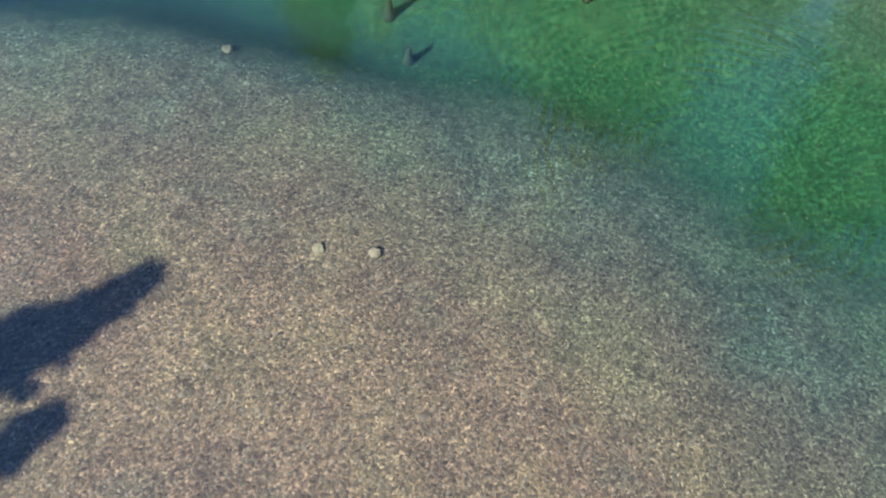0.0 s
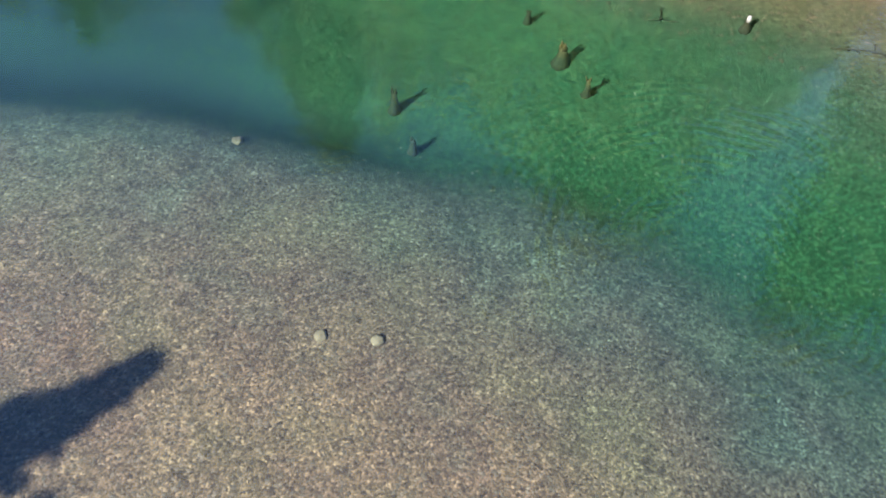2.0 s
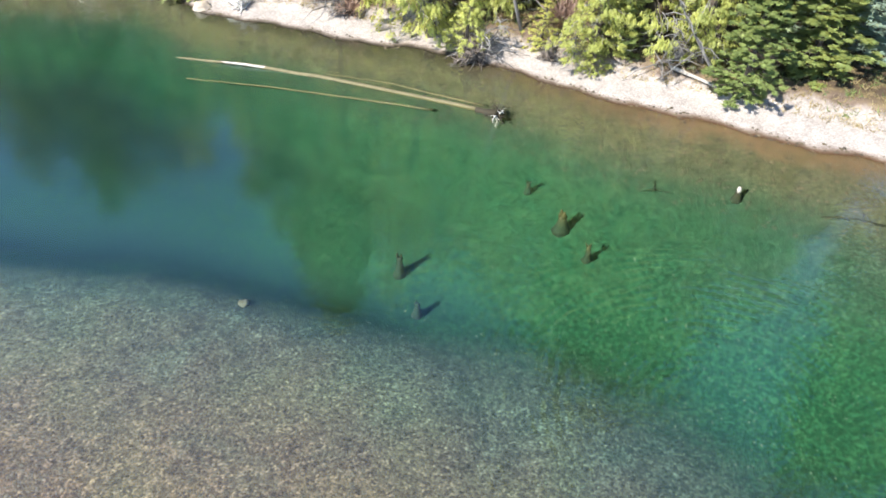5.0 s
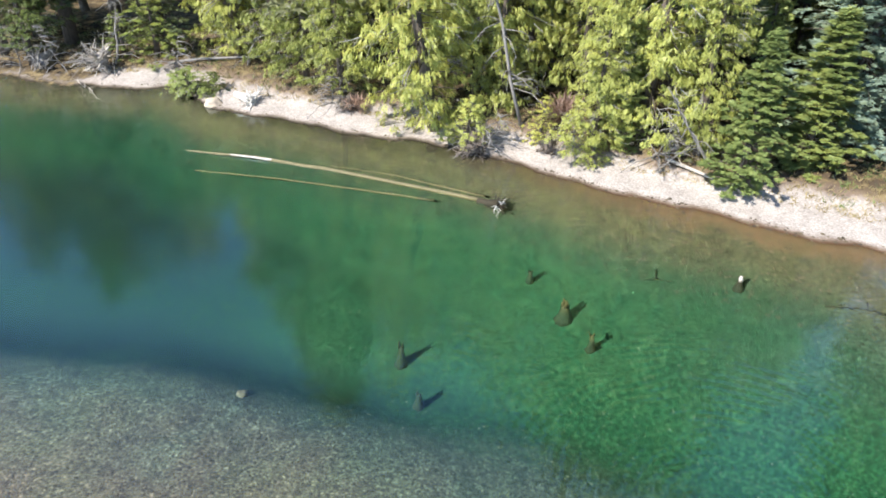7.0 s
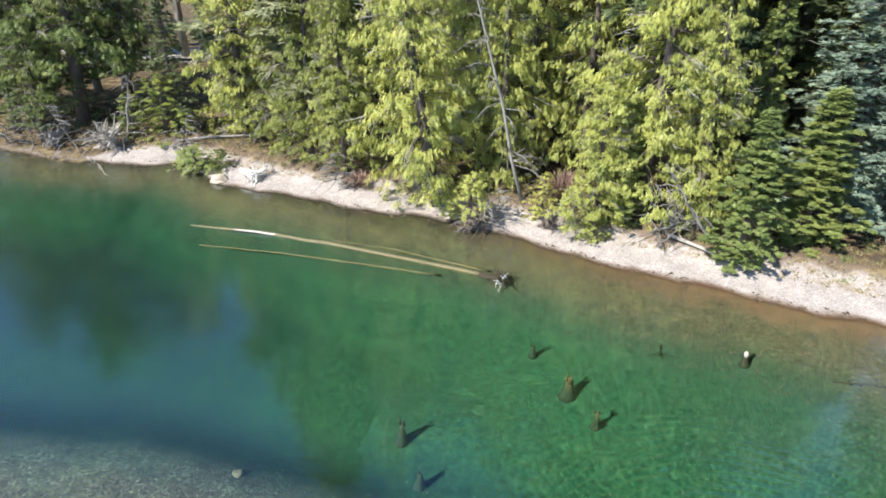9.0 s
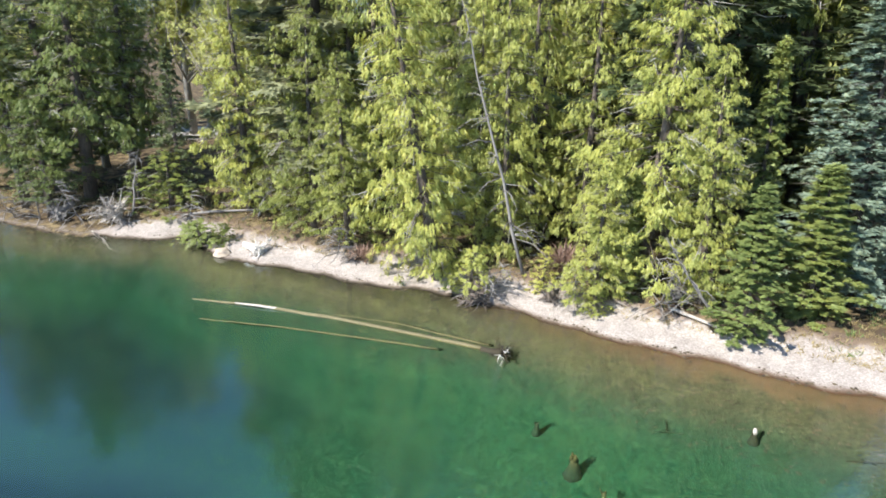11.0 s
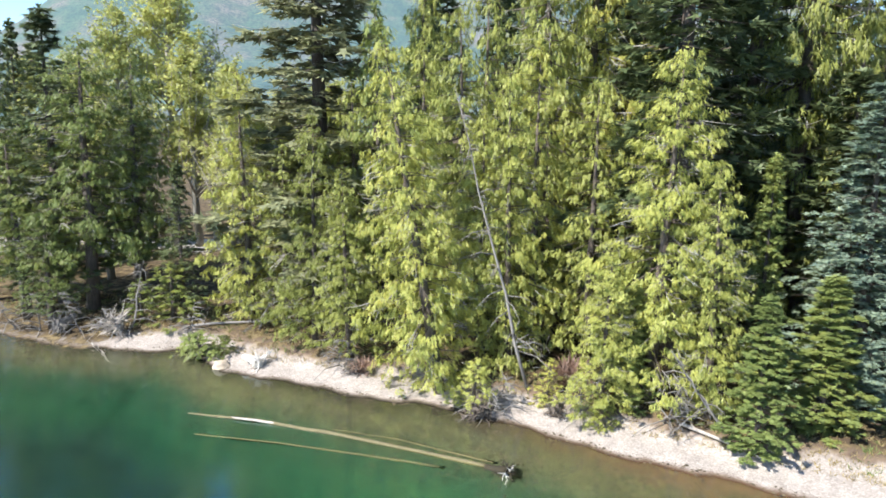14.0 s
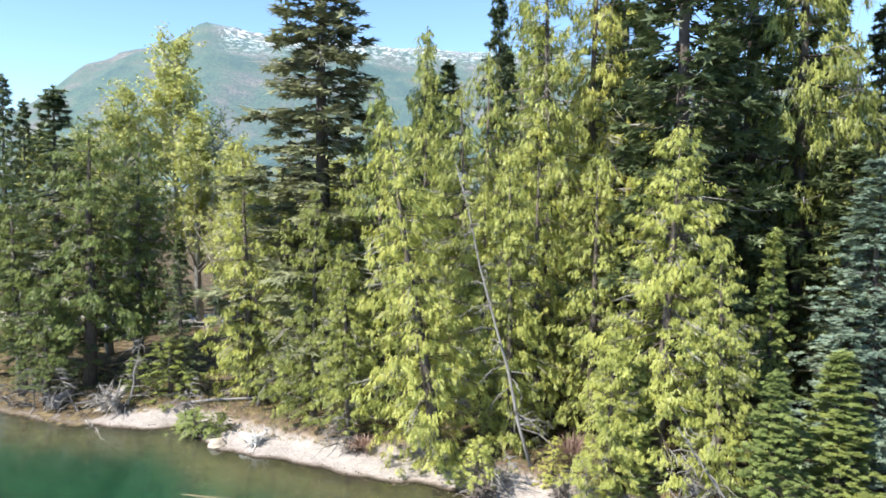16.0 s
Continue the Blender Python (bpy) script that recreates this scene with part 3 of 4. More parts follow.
BROAD_TEXT = "slender broad-leaved tree in fresh light green leaf"
PROTO["broad_a"] = ("broadleaf_tree", broadleaf_meshes(8, M_BROAD, M_PALEBARK, 8500, 0.62), BROAD_TEXT, "broad-leaved trees")
PROTO["broad_b"] = ("broadleaf_tree", broadleaf_meshes(9, M_BROAD, M_PALEBARK, 1300, 0.6), "pale bare broad-leaved tree just coming into leaf", "broad-leaved trees")

# cedars: x, y, height, crown radius
CEDARS = [(-13.4, 47.0, 18.2, 3.3), (-8.1, 42.5, 14.9, 2.5), (-2.3, 52.0, 26.0, 2.6),
          (1.5, 42.0, 21.2, 3.3), (3.9, 38.0, 17.4, 2.6), (7.3, 46.0, 32.5, 4.8), (10.3, 49.0, 37.0, 4.6),
          (10.8, 33.5, 18.2, 3.9), (13.2, 31.5, 12.6, 2.3), (23.6, 45.0, 44.0, 5.5), (26.1, 43.0, 24.8, 3.4),
          (-26.2, 50.0, 20.0, 5.4), (-24.0, 53.0, 19.0, 4.5), (-30.6, 49.0, 14.0, 4.0), (-27.8, 47.2, 8.5, 3.0), (-35.5, 52.0, 20.0, 4.6), (-24.3, 54.0, 14.1, 3.8), (8.1, 32.5, 8.7, 2.0),
          (-5.5, 40.0, 11.9, 2.5), (2.4, 39.0, 15.0, 2.6)]
for i, (x, y, h, r) in enumerate(CEDARS):
    plant("cedar_dark" if x < -20 else ("cedar_a", "cedar_b", "cedar_c", "cedar_d")[i % 4], x, y, h, r, i * 67, lean=((i * 37) % 5 - 2, (i * 53) % 5 - 2))
for i, (x, y, h, r) in enumerate([(-1.2, 44.5, 20.0, 3.4), (5.6, 40.5, 19.0, 3.2), (8.6, 38.5, 17.0, 3.0), (-6.0, 46.0, 17.5, 3.2),
                                  (-10.6, 45.5, 13.0, 2.8), (3.0, 47.5, 24.0, 3.4), (27.5, 47.0, 21.0, 3.4)]):
    plant("cedar_mid", x, y, h, r, i * 83)
plant("cedar_a", 0.0, 36.4, 19.6, 3.7, 0, (2, -9))
SPRUCES = [(-8.9, 50.0, 34.5, 8.4), (13.8, 40.0, 40.0, 7.0), (17.5, 36.0, 12.7, 1.8), (-18.8, 48.5, 11.3, 2.0),
           (4.2, 55.0, 30.9, 3.0), (13.4, 52.0, 43.0, 5.0), (21.2, 48.0, 46.0, 7.0), (-29.5, 52.0, 22.3, 5.2),
           (-42.8, 70.0, 23.4, 2.9), (-42.3, 66.0, 25.2, 3.3), (32.7, 52.0, 28.5, 4.0), (29.5, 30.0, 36.0, 6.5), (36.0, 31.0, 37.0, 7.0), (31.5, 25.5, 27.0, 5.5)]
for i, (x, y, h, r) in enumerate(SPRUCES):
    plant("spruce_grey" if i == 0 else "sapling" if i == 2 else "spruce_b" if i in (2, 8, 9) else "spruce_tall" if h > 28 else "spruce_a", x, y, h, r, i * 51)
plant("fir", 21.4, 33.5, 16.4, 4.3, 20)
for i, (x, y, h, r) in enumerate([(14.3, 28.7, 7.5, 1.8), (18.1, 30.5, 7.6, 2.4), (9.7, 33.0, 6.4, 1.6)]):
    plant("sapling", x, y, h, r, i * 40)
for i, (x, y, h, r) in enumerate([(-19.2, 47.5, 4.2, 2.4), (-21.5, 47.5, 3.2, 1.6), (8.0, 31.6, 2.0, 0.9)]):
    plant("shrub_dull" if x < -13 else "shrub", x, y, h, r, i * 80)
for x, y, h, r, t, tilt in ((1.7, 34.6, 3.4, 1.5, 0, (22, 6)), (5.6, 34.2, 2.6, 1.0, 60, (8, 0)), (-15.3, 42.4, 1.9, 1.5, 0, (24, -10)), (-14.2, 42.0, 1.5, 1.3, 40, (10, 20)), (-16.4, 43.2, 1.4, 1.2, 80, (5, -18)), (-10.5, 44.9, 0.9, 0.8, 0, (0, 0))):
    plant("shrub_dull" if x < -13 else "shrub", x, y, h, r, t, tilt)
for i, (x, y, h, r) in enumerate([(-29.6, 75.0, 31.0, 7.0), (-36.5, 80.0, 23.9, 5.5), (-26.5, 74.0, 23.0, 6.0), (-25.9, 78.0, 24.1, 6.0), (-21.0, 68.0, 19.2, 4.4), (-43.8, 88.0, 23.4, 6.1), (-33.5, 72.0, 25.0, 5.5)]):
    plant(("broad_a", "broad_b")[i % 2], x, y, h, r, i * 70)

# the wood behind: tall towards the east, lower and lighter to the west where the mountain shows
rng_wood = random.Random(5)
placed = [(x, y) for x, y, h, r in CEDARS + SPRUCES]
tries = 0
while len(placed) < 100 and tries < 4000:
    tries += 1
    y = rng_wood.uniform(40, 100)
    x = rng_wood.uniform(-0.78, 0.80) * y
    inland = (y - np.interp(x, SHORE_X, SHORE_Y)) * 0.88
    if inland < 8 or min((x - a) ** 2 + (y - b) ** 2 for a, b in placed) < 10:
        continue
    if -50 < x < -22 and 68 < y < 85:
        continue
    side = x / y
    if -0.47 < side < -0.30 and y < 70:                  # the gap through which the track shows
        continue
    if side < -0.12:
        h = min(13 + y * rng_wood.uniform(0.02, 0.12), 0.52 * y - 15.5)
    elif side > 0.58:
        h = 13 + y * rng_wood.uniform(0.08, 0.18)
    else:
        h = 14 + y * rng_wood.uniform(0.12, 0.30)
    pick = rng_wood.random()
    if side < -0.12 and y > 58:
        key = "broad_a" if pick < 0.45 else "broad_b" if pick < 0.7 else "cedar_back"
    else:
        key = "spruce_back" if pick < 0.5 else "cedar_back"
    plant(key, x, y, h, 2.2 + 0.085 * h + rng_wood.uniform(-0.4, 0.6) + (1.5 if "broad" in key else 0), rng_wood.uniform(0, 360))
    placed.append((x, y))

# conifers on the near bank whose shadows fall over the shallows
for x, y, h, r, t in ((-22.3, -4.9, 20.6, 2.7, 30), (-25.0, -6.2, 20.6, 2.9, 75), (-23.9, -8.6, 20.4, 2.6, 140)):
    plant("spruce_b", x, y, h, r, t, label="tall dark conifer on the near shore")


# ---- the mountain ----
def mountain_material():
    m, n, l, p = material("hazy_forested_mountain")
    pos = world_position(n)
    xyz = n.new("ShaderNodeSeparateXYZ")
    l.new(pos, xyz.inputs[0])
    big = noise_tex(n, l, pos, 0.006, 6.0, 0.6)
    fine = noise_tex(n, l, pos, 0.05, 4.0, 0.7)
    col = ramp(n, l, big, [(0.36, (0.012, 0.030, 0.016)), (0.47, (0.030, 0.048, 0.022)), (0.56, (0.05, 0.05, 0.03)), (0.66, (0.10, 0.075, 0.06))])
    trees = noise_tex(n, l, pos, 0.12, 3.0, 0.7)
    col = mix_rgb(n, l, "MULTIPLY", 1.0, col, ramp(n, l, trees, [(0.35, (0.35, 0.38, 0.4)), (0.62, (1.7, 1.7, 1.6))]))
    height = n.new("ShaderNodeMapRange")
    l.new(xyz.outputs["Z"], height.inputs[0])
    height.inputs[1].default_value, height.inputs[2].default_value = 470.0, 680.0
    east = n.new("ShaderNodeMapRange")
    l.new(math_node(n, l, "DIVIDE", xyz.outputs["X"], xyz.outputs["Y"]), east.inputs[0])
    east.inputs[1].default_value, east.inputs[2].default_value = -0.34, -0.30
    snow = math_node(n, l, "MULTIPLY", math_node(n, l, "MULTIPLY", height.outputs[0], east.outputs[0]),
                     ramp(n, l, fine, [(0.52, (0, 0, 0)), (0.58, (1, 1, 1))]))
    col = mix_rgb(n, l, "MIX", snow, col, (0.8, 0.82, 0.85))
    l.new(col, p.inputs["Base Color"])
    p.inputs["Roughness"].default_value = 1.0
    # aerial haze put in as a faint bluish glow over the slopes
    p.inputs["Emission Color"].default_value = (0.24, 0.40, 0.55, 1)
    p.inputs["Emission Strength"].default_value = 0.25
    return m


RIDGE_AZ = [-75, -60, -45, -32.8, -30.8, -27.9, -25.0, -21.7, -19.2, -17.5, -15.8, -13.2, -6.4, 0.1, 8, 20, 40, 70]
RIDGE_EL = [1.5, 2.5, 3.5, 5.2, 6.3, 8.9, 10.7, 11.5, 13.2, 13.2, 12.8, 12.4, 12.3, 12.0, 11.8, 10, 6, 3]


def mountain_mesh():
    az, d = np.meshgrid(np.radians(np.linspace(-75, 70, 260)), np.linspace(700, 3600, 60))
    top = 15 + 2900 * np.tan(np.radians(np.interp(np.degrees(az), RIDGE_AZ, RIDGE_EL)))
    rough = np.array([[noise.fractal(Vector((math.sin(q) * r * 0.004, math.cos(q) * r * 0.004, 0)), 0.9, 2.1, 6) for q, r in zip(a, b)] for a, b in zip(az, d)])
    share = smooth(900, 2900, d) ** 1.7 * (1 - 0.35 * smooth(2900, 3600, d))
    z = top * share + rough * 55 * share * (1 - 0.75 * smooth(2300, 2900, d)) + rough * 6 - 6
    v = np.stack([np.sin(az) * d, np.cos(az) * d, z], -1).reshape(-1, 3)
    nx, ny = az.shape[1], az.shape[0]
    i = (np.arange(ny - 1)[:, None] * nx + np.arange(nx - 1)[None, :]).reshape(-1)
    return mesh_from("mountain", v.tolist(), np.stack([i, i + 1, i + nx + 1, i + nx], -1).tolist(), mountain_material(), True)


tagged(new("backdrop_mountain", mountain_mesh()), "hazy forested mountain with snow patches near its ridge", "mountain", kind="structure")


# ---- driftwood, stumps and stones ----
def wander(rng, a, b, steps, amount):
    a, b = Vector(a), Vector(b)
    return [a.lerp(b, i / steps) + (Vector(rng.normal(0, amount, 3)) if 0 < i < steps else Vector((0, 0, 0))) for i in range(steps + 1)]


def thing(name, label, category, group="", at=(0, 0, 0)):
    ob = tagged(new(name), label, category, group)
    ob.matrix_basis = pose(*at)
    return ob


def put(name, me, parent, label=""):
    ob = new(name, me)
    ob.parent = parent
    if label:
        ob["label"] = label
    return ob


def long_log(path, r0, r1, mat, label, twigs=0, seed=0):
    """A thin stripped trunk, slightly curved, with stubs of broken branches."""
    rng = np.random.default_rng(seed)
    base = Vector(path[0])
    ob = thing("driftwood_log", label, "log", "sunken logs by the bank", tuple(base))
    pts = []
    for a, b in zip(path[:-1], path[1:]):
        for k in range(5):
            pts.append(Vector(a).lerp(Vector(b), k / 5) - base + Vector((0, rng.normal(0, 0.012), rng.normal(0, 0.006))))
    pts.append(Vector(path[-1]) - base)
    n = len(pts)
    put("trunk", tubes_mesh("log_trunk", [(pts, [r0 + (r1 - r0) * (k / (n - 1)) * (1 + 0.08 * math.sin(k * 2.1)) for k in range(n)])], mat, 8), ob)
    for k in range(twigs):
        q = pts[int(rng.integers(1, n - 2))]
        e = q + Vector((rng.normal(0, 0.25), rng.normal(0, 0.3), rng.uniform(0.0, 0.15)))
        put("branch_stub", tubes_mesh("branch_stub", [([q, e], (0.025, 0.008))], mat, 4), ob)
    return ob


long_log([(2.33, 28.37, -0.1), (-0.91, 29.75, -0.08), (-4.95, 31.38, -0.02), (-9.12, 32.7, 0.05), (-11.18, 33.17, 0.04), (-13.15, 33.67, -0.01)], 0.16, 0.045, M_LOG,
         "long pale stripped log lying half sunk off the bank", 5, 1)
long_log([(-7.4, 32.2, 0.03), (-9.1, 32.62, 0.085), (-10.14, 32.88, 0.085), (-11.02, 33.15, 0.05)], 0.075, 0.05, M_DRIFT,
         "bleached dry stretch of a log above the water", 0, 9)
long_log([(0.06, 28.8, -0.6), (-3.63, 29.68, -0.4), (-7.63, 30.56, -0.2), (-11.99, 31.3, -0.04)], 0.10, 0.045, M_LOG,
         "long greenish log sunk just under the water", 4, 2)
long_log([(2.48, 28.87, -0.18), (-2.09, 31.13, -0.15), (-5.33, 32.0, -0.08)], 0.08, 0.03, M_LOG,
         "thin brown log sunk under the shallow water", 3, 3)


def root_plate(name, at, size, mat, label, seed, roots=16, flat=0.6, stem=None, group="root plates", dark=None):
    """A torn-out root plate: a short knotted butt with twisting tapered roots round it."""
    rng = np.random.default_rng(seed)
    ob = thing(name, label, "driftwood", group, at)
    axis = Vector(stem or (-1, 0.35, 0.1)).normalized()
    put("butt", tubes_mesh("root_butt", [([axis * size * 0.9, axis * size * 0.45, Vector((0, 0, 0.03)), -axis * size * 0.18],
                                          (size * 0.13, size * 0.17, size * 0.26, size * 0.12))], dark or mat, 8), ob)
    u = axis.orthogonal().normalized()
    v = axis.cross(u)
    for k in range(roots):
        w = k / roots * 6.283 + rng.uniform(-0.25, 0.25)
        d = (u * math.cos(w) + v * math.sin(w)) - axis * rng.uniform(-0.15, 0.6)
        d.z *= flat
        ln = size * rng.uniform(0.45, 1.0)
        pts, q = [], -axis * size * 0.05
        for j in range(7):
            pts.append(q.copy())
            q = q + d.normalized() * ln / 6 + Vector(rng.normal(0, size * 0.03, 3))
            d = d + Vector(rng.normal(0, 0.34, 3))
        girth = rng.uniform(0.7, 1.3)
        lines = [(pts, [size * girth * v for v in (0.062, 0.05, 0.04, 0.03, 0.022, 0.014, 0.005)])]
        for j in (2, 4):
            e = pts[j] + Vector(rng.normal(0, 0.16, 3)) * size + d * 0.05 * size
            lines.append(([pts[j], pts[j].lerp(e, 0.5) + Vector(rng.normal(0, 0.03, 3)) * size, e], [size * v for v in (0.026, 0.018, 0.004)]))
        put("root", tubes_mesh("root", lines, dark if dark and k % 6 else mat, 5), ob)
    return ob


root_plate("root_plate", (2.95, 27.95, -0.06), 1.05, M_BLEACHED, "dark root plate with bleached tips at a sunken log", 4, 30, 0.5, dark=M_SUNKEN)
root_plate("root_plate", (-11.2, 40.3, level(-11.2, 40.3) + 0.2), 1.35, M_BLEACHED, "bleached grey root plate lying on the gravel beach", 5, 34, stem=(-1, 0.5, 0.2))
root_plate("root_plate", (-22.6, 45.9, level(-22.6, 45.9) + 0.7), 2.0, M_DRIFT, "large grey root plate upended under the trees", 6, 40, 1.0, stem=(0.2, 1, 0.4))
root_plate("root_plate", (-27.0, 46.6, level(-27.0, 46.6) + 0.5), 1.5, M_GREY, "large grey root plate upended under the trees", 7, 34, 1.0, stem=(0.5, 1, 0.3))
root_plate("root_plate", (12.0, 31.6, level(12.0, 31.6) + 0.3), 1.2, M_GREY, "grey exposed roots below a cedar on the bank", 8, 16, 0.8, stem=(0.3, 1, 0.6))
root_plate("root_plate", (6.0, 33.0, level(6.0, 33.0) + 0.25), 1.1, M_BARK, "dark exposed roots hanging from the eroded bank", 9, 20, 1.0, stem=(0.1, 1, 0.7))
root_plate("root_plate", (2.1, 33.2, 0.55), 1.5, M_BARK, "dark tangle of roots overhanging the water", 11, 30, 0.9, stem=(0.1, 1, 0.5), dark=M_BARK)
root_plate("root_plate", (-5.0, 38.6, level(-5.0, 38.6) + 0.3), 1.1, M_BARK, "dark exposed roots hanging from the eroded bank", 10, 20, 1.0, stem=(0.1, 1, 0.7))


def stump(at, height, radius, prongs, label, seed, pale=False, mat=None):
    """A drowned tree stump: flared foot, rough column and broken prongs on top."""
    rng = np.random.default_rng(seed)
    mat = mat or M_SUNKEN
    ob = thing("tree_stump", label, "stump", "drowned stumps", at)
    column = [(0, 0, -0.2), (0.02, 0, height * 0.12), (0.03, 0.02, height * 0.5), (0.02, 0.03, height * 0.72)]
    put("column", tubes_mesh("stump_column", [(column, (radius * 2.1, radius * 1.5, radius * 0.85, radius * 0.6))], mat, 9), ob)
    for k in range(prongs):
        w = k / prongs * 6.283 + rng.uniform(-0.3, 0.3)
        q = Vector((0.02 + math.cos(w) * radius * 0.45, 0.03 + math.sin(w) * radius * 0.45, height * 0.66))
        e = q + Vector((rng.normal(0, 0.05), rng.normal(0, 0.05), height * rng.uniform(0.2, 0.36)))
        put("prong", tubes_mesh("stump_prong", [([q, q.lerp(e, 0.6), e], (radius * 0.45, radius * 0.3, radius * 0.06))], mat, 6), ob)
    if pale:
        put("bleached_top", tubes_mesh("stump_top", [([(0.02, 0.03, height * 0.7), (0.03, 0.03, height * 0.85), (0.03, 0.05, height)],
                                                    (radius * 0.75, radius * 0.7, radius * 0.4))], M_DRIFT, 9), ob, "bleached dry top above the water")
    return ob


for x, y, h, r, pr, text, sd in ((3.95, 22.9, 1.25, 0.10, 2, "slim dark stump drowned in clear water", 21),
                                 (5.0, 20.6, 1.6, 0.20, 4, "thick mossy brown stump drowned in clear water", 22),
                                 (5.7, 18.9, 1.6, 0.10, 2, "slim brown post-like stump drowned in clear water", 23),
                                 (-1.1, 18.4, 1.8, 0.13, 2, "slim dark stump with a thin spike, drowned", 24),
                                 (-0.45, 16.5, 1.2, 0.12, 2, "dark stump deep under the green water", 25)):
    stump((x, y, level(x, y)), h, r, pr, text, sd, mat=M_MOSSY if "mossy" in text or "post" in text else None)
stump((12.05, 21.9, level(12.05, 21.9)), 0.14 - level(12.05, 21.9), 0.13, 2, "drowned stump with a bleached top above the water", 26, True)


def boulder(at, r, seed, mat, label):
    rng = np.random.default_rng(seed)
    bm = bmesh.new()
    bmesh.ops.create_icosphere(bm, subdivisions=3, radius=r)
    for v in bm.verts:
        k = noise.noise(v.co * (1.6 / r) + Vector((seed * 3.1, 0, 0)))
        v.co *= 1 + 0.35 * k
        v.co.z *= 0.6
    me = bpy.data.meshes.new("boulder")
    bm.to_mesh(me)
    bm.free()
    me.materials.append(mat)
    me.polygons.foreach_set("use_smooth", [True] * len(me.polygons))
    ob = tagged(new("boulder", me), label, "rock", "boulders under water")
    ob.matrix_basis = pose(*at, 0, 0, rng.uniform(0, 360))
    return ob


boulder((-2.7, 8.75, level(-2.7, 8.75) + 0.03), 0.17, 1, M_STONE, "pale yellowish boulder among pebbles in the shallows")
boulder((-1.25, 8.6, level(-1.25, 8.6) + 0.03), 0.17, 2, M_STONE, "pale yellowish boulder among pebbles in the shallows")
boulder((-6.1, 16.2, level(-6.1, 16.2) + 0.05), 0.2, 3, M_STONE, "pale boulder at the edge of the shelf")
boulder((-13.6, 40.5, level(-13.6, 40.5) + 0.02), 0.55, 4, M_EARTH, "sandy lump of eroded bank at the waterline")


def pebbles(name, spots, sizes, mat, label, seed):
    """Loose stones in one mesh, each a rough eight-sided lump half sunk in the bed."""
    rng = np.random.default_rng(seed)
    t = np.array([(0, 0, 1), (1, 0, 0), (0.2, 0.95, 0), (-0.9, 0.3, 0), (-0.3, -0.9, 0), (0.75, -0.7, 0)])
    tri = np.array([(0, 1, 2), (0, 2, 3), (0, 3, 4), (0, 4, 5), (0, 5, 1)])
    n = len(spots)
    w = rng.uniform(0, 6.283, n)
    c, s = np.cos(w)[:, None], np.sin(w)[:, None]
    j = t[None] * rng.uniform(0.75, 1.25, (n, 6, 3)) * np.array([1.25, 0.9, 0.6])[None, None]
    v = np.stack([j[..., 0] * c - j[..., 1] * s, j[..., 0] * s + j[..., 1] * c, j[..., 2]], -1) * sizes[:, None, None] + spots[:, None]
    f = (tri[None] + 6 * np.arange(n)[:, None, None]).reshape(-1, 3)
    return tagged(new(name, mesh_from(name, v.reshape(-1, 3).tolist(), f.tolist(), mat, True)), label, "stones", kind="stuff")


rng_p = np.random.default_rng(31)
px, py = rng_p.uniform(-20, 14, 30000), rng_p.uniform(1.5, 19, 30000)
pz = land_height(px, py)
keep = (pz > -0.85) & (py < 20)
px, py, pz = px[keep], py[keep], pz[keep]
pebbles("lake_pebbles", np.stack([px, py, pz], 1), 0.02 + 0.045 * rng_p.random(len(px)) ** 3, M_PEBBLE, "small mixed pebbles on the bed of the shallows", 32)
px = rng_p.uniform(-34, 30, 11000)
py = np.interp(px, SHORE_X, SHORE_Y) + rng_p.uniform(-7.0, 0.6, len(px))
pebbles("beach_pebbles", np.stack([px, py, land_height(px, py)], 1), 0.03 + 0.08 * rng_p.random(len(px)) ** 3, M_PEBBLE_FAR, "pebbles along the far waterline", 33)


px, py = rng_p.uniform(-5, 24, 9000), rng_p.uniform(8, 29, 9000)
pz = land_height(px, py)
keep = pz < -0.8
pebbles("deep_stones", np.stack([px, py, pz + 0.01], 1)[keep], 0.010 + 0.024 * rng_p.random(int(keep.sum())) ** 3, M_PALESTONE, "scattered pale stones on the deep green bed", 34)


# ---- the dead leaning tree and bank litter ----
def dead_tree(foot, top, radius, label, seed, limbs=26):
    rng = np.random.default_rng(seed)
    ob = thing("dead_tree", label, "tree", "", foot)
    a, b = Vector((0, 0, -0.3)), Vector(top) - Vector(foot)
    pts = wander(rng, a, b, 6, 0.08)
    put("trunk", tubes_mesh("dead_trunk", [(pts, [radius * (1 - 0.85 * k / 6) for k in range(7)])], M_GREY, 7), ob)
    for k in range(limbs):
        f = rng.uniform(0.12, 0.97)
        q = a.lerp(b, f)
        w = rng.uniform(0, 6.283)
        d = Vector((math.cos(w), math.sin(w), rng.uniform(-0.5, 0.1)))
        ln = (1.1 - f) * 2.8 * rng.uniform(0.4, 1.0) + 0.3
        e = q + d * ln
        lines = [([q, q.lerp(e, 0.5) + Vector((0, 0, 0.12 * ln)), e], (0.035, 0.025, 0.006))]
        for j in range(4):
            s0 = q.lerp(e, rng.uniform(0.3, 0.95))
            lines.append(([s0, s0 + Vector(rng.normal(0, 0.3, 3))], (0.012, 0.004)))
        put("limb", tubes_mesh("dead_limb", lines, M_GREY, 4), ob)
    return ob


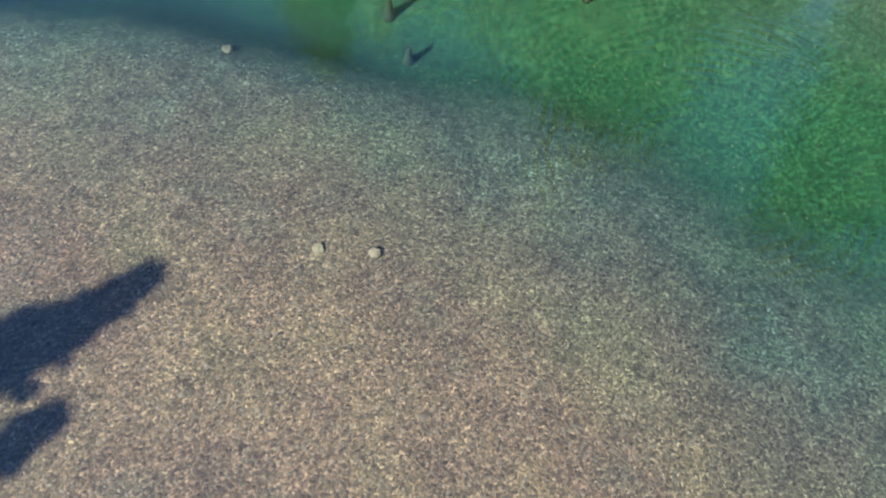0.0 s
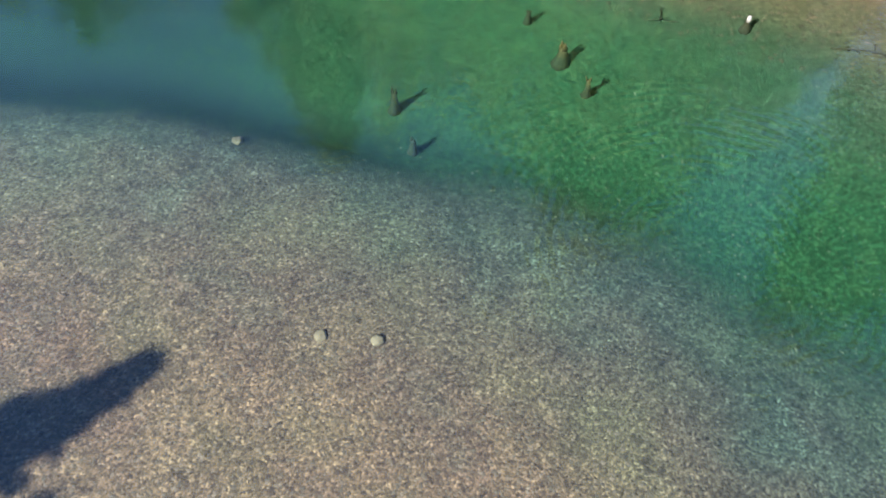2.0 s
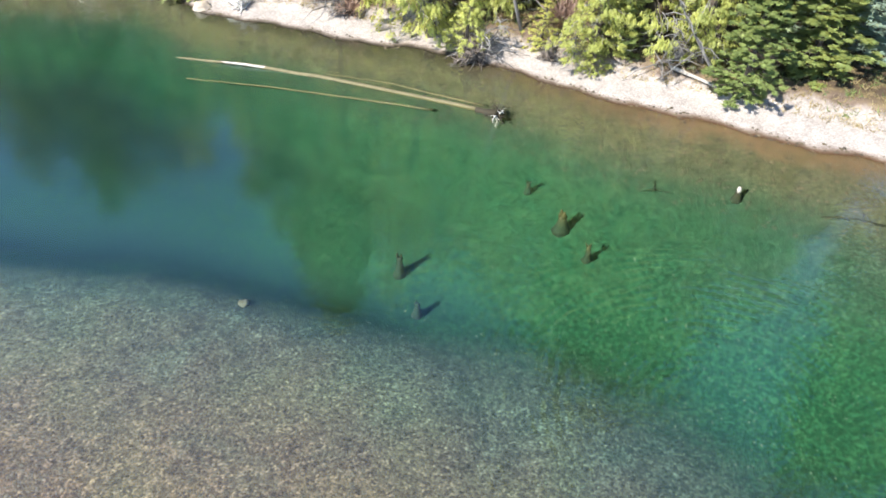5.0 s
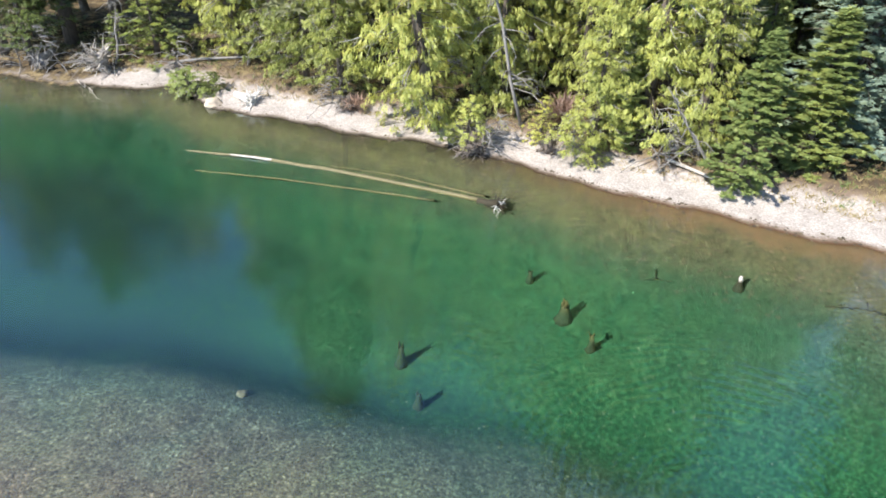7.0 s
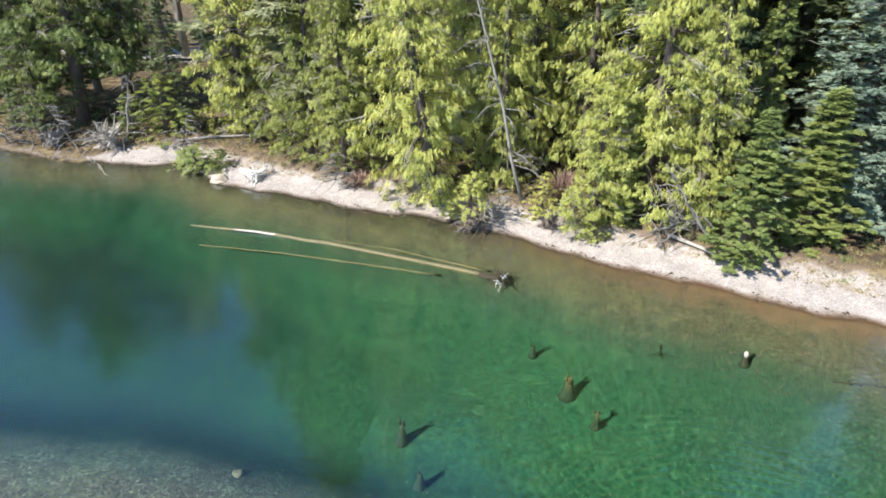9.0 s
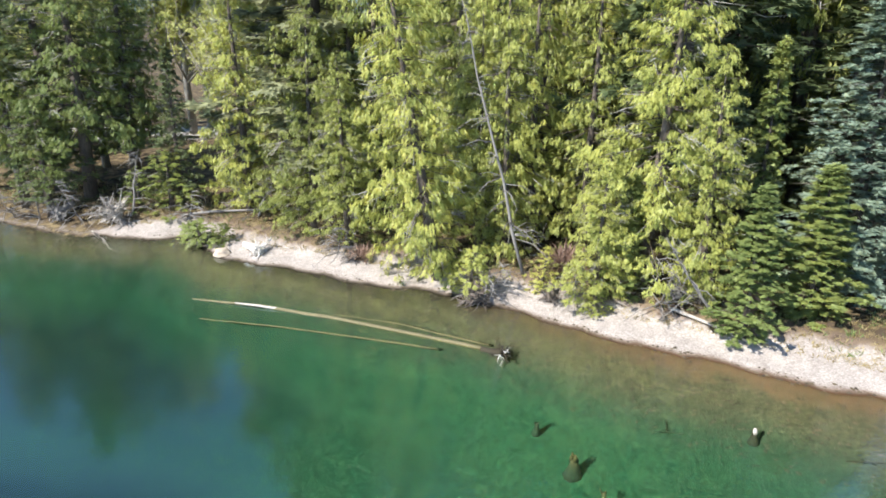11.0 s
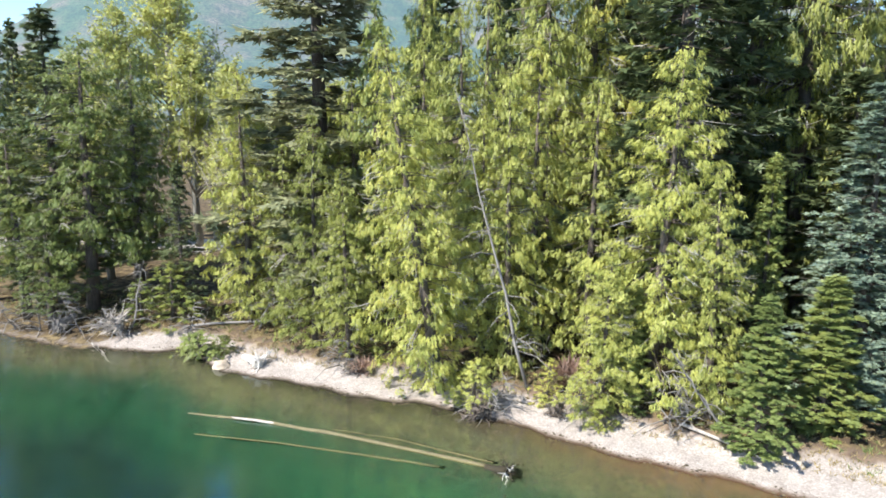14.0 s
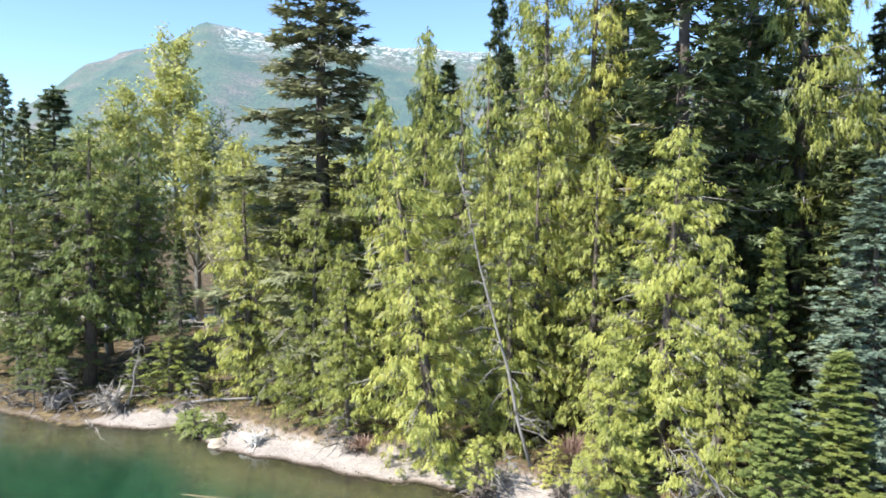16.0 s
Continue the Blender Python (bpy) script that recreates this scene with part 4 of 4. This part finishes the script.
dead_tree((4.9, 35.4, level(4.9, 35.4)), (0.6, 36.2, 17.0), 0.11, "leaning dead grey tree with bare broken limbs", 41, 44)
dead_tree((13.6, 30.2, level(13.6, 30.2)), (10.6, 30.0, 5.0), 0.10, "short leaning dead tree with bare broken limbs", 42, 14)
dead_tree((-12.6, 45.4, level(-12.6, 45.4)), (-11.2, 44.6, 4.2), 0.09, "short leaning dead tree with bare broken limbs", 43, 18)
dead_tree((-22.0, 46.8, level(-22.0, 46.8)), (-20.6, 46.4, 5.5), 0.10, "short leaning dead tree with bare broken limbs", 44, 22)


for k, (x, y, dx, dy, h) in enumerate(((-25.2, 46.4, -0.8, -1.2, 3.2), (-28.6, 47.0, 0.6, -1.0, 3.0), (-23.4, 46.6, 0.4, -1.6, 2.2), (-17.6, 45.8, 0.9, -0.6, 2.6),
                                     (-6.2, 39.6, 0.5, -0.9, 2.0), (7.4, 33.4, -0.3, -0.9, 2.2), (11.0, 31.4, 0.5, -1.0, 2.4), (-30.5, 47.4, -0.5, -1.4, 2.6), (2.4, 34.3, 0.3, -1.2, 1.6), (2.9, 34.5, 0.6, -0.8, 1.9))):
    dead_tree((x, y, level(x, y)), (x + dx, y + dy, level(x, y) + h), 0.05, "tangle of dry grey brush on the bank", 70 + k, 22)


def fallen(path, r, mat, label, seed):
    rng = np.random.default_rng(seed)
    base = Vector(path[0])
    ob = thing("fallen_log", label, "log", "fallen logs on the bank", tuple(base))
    pts = [Vector(q) - base for q in path]
    put("trunk", tubes_mesh("fallen_trunk", [(pts, [r * (1 - 0.5 * k / (len(pts) - 1)) for k in range(len(pts))])], mat, 8), ob)
    for k in range(5):
        q = pts[0].lerp(pts[-1], rng.uniform(0.2, 0.95))
        put("branch_stub", tubes_mesh("stub", [([q, q + Vector((rng.normal(0, 0.3), rng.normal(0, 0.3), 0.3))], (0.03, 0.01))], mat, 4), ob)
    return ob


def on_land(x, y, up):
    return (x, y, level(x, y) + up)


fallen([on_land(-18.0, 46.0, 0.25), on_land(-16.0, 46.2, 0.2), on_land(-13.0, 46.4, 0.25), on_land(-9.8, 46.8, 0.3)], 0.12, M_GREY, "pale weathered log lying along the bank", 51)
fallen([on_land(-15.5, 46.8, 0.2), on_land(-12.5, 48.0, 0.9), on_land(-10.5, 49.0, 1.5)], 0.16, M_BARK, "dark fallen trunk leaning over another log", 52)
fallen([on_land(11.6, 30.9, 0.2), on_land(13.0, 29.6, 0.22), on_land(14.6, 28.2, 0.12)], 0.1, M_DRIFT, "twisted bleached branch lying on the pale gravel", 53)
fallen([(-23.5, 44.2, 0.25), (-22.3, 43.2, 0.02), (-21.2, 41.6, -0.25)], 0.06, M_DRIFT, "thin bleached pole sloping from the beach into the water", 54)
fallen([on_land(14.9, 20.7, 0.1), on_land(16.0, 20.4, 0.2), on_land(17.4, 19.9, 0.1)], 0.05, M_SUNKEN, "thin dark branch sunk in the shallow water", 55)
fallen([on_land(8.5, 22.6, 0.02), on_land(8.9, 22.75, 0.05), on_land(9.2, 22.7, 0.02)], 0.03, M_SUNKEN, "thin dark branch sunk in the shallow water", 56)


def tufts(name, spots, size, mat, label, seed, blades=7):
    rng = np.random.default_rng(seed)
    n = len(spots)
    B = np.repeat(spots, blades, 0) + np.concatenate([rng.normal(0, size * 0.35, (n * blades, 2)), np.zeros((n * blades, 1))], 1)
    D = np.concatenate([rng.normal(0, 0.5, (n * blades, 2)), np.ones((n * blades, 1))], 1)
    L = rng.uniform(0.6, 1.3, n * blades) * size
    return tagged(new(name, fronds_mesh(name, B, D, rng.normal(0, 1, (n * blades, 3)), L, L * 0.3, mat, 0.35, 1)), label, "grass", kind="stuff")


rng_g = np.random.default_rng(61)
gx = rng_g.uniform(-36, 34, 4200)
gy = np.interp(gx, SHORE_X, SHORE_Y) + 2.4 + 7 * rng_g.random(len(gx)) ** 1.4
tufts("dry_grass", np.stack([gx, gy, land_height(gx, gy) - 0.02], 1), 0.3, M_DRYGRASS, "dry yellow grass and low twigs on the bank", 62)
gx = rng_g.uniform(-34, 34, 900)
gy = np.interp(gx, SHORE_X, SHORE_Y) + 3.2 + 9 * rng_g.random(len(gx)) ** 1.4
tufts("green_undergrowth", np.stack([gx, gy, land_height(gx, gy) - 0.02], 1), 0.4, M_YOUNG, "low green undergrowth below the trees", 63, 9)

def bare_bush(x, y, size, label, seed):
    """A leafless bush: many thin twigs rising and spreading from one foot."""
    rng = np.random.default_rng(seed)
    ob = thing("bare_bush", label, "bush", "bare bushes", (x, y, level(x, y) - 0.03))
    n = 420
    base = rng.normal(0, 0.28, (n, 3)) * size * np.array([1, 1, 0.5]) + np.array([0, 0, 0.45 * size])
    way = base + rng.normal(0, 0.3, (n, 3)) * size
    put("twig_crown", fronds_mesh("twig_crown", base, way, rng.normal(0, 1, (n, 3)), rng.uniform(0.3, 0.7, n) * size, np.full(n, 0.12) * size, M_BROWNBUSH, 0.05, 2), ob)
    stems = [([(0, 0, -0.05), tuple(rng.normal(0, 0.25, 3) * size + np.array([0, 0, 0.6 * size]))], (0.03, 0.008)) for k in range(9)]
    put("stem", tubes_mesh("bush_stem", stems, M_BARK, 4), ob)
    return ob


bare_bush(7.2, 35.6, 1.5, "bare reddish-brown bush on the bank", 81)
bare_bush(8.6, 34.3, 1.1, "bare reddish-brown bush on the bank", 82)
bare_bush(-4.6, 38.7, 0.9, "bare brown bush below the cedars", 83)
bare_bush(15.6, 30.6, 1.0, "bare brown bush beside a young spruce", 84)

# the pale gravel clearing seen between the trunks
clear_mesh = grid_mesh("gravel_clearing", np.linspace(-52, -24, 40), np.linspace(72, 79.5, 14),
                       lambda x, y: land_height(x, y) + 0.05 - 0.3 * smooth(0.8, 1.0, np.abs((y - 75.8) / 3.7 + 0.12 * np.sin(x))), M_GRAVEL)
tagged(new("road", clear_mesh), "pale gravel track behind the trees", "road", kind="structure")
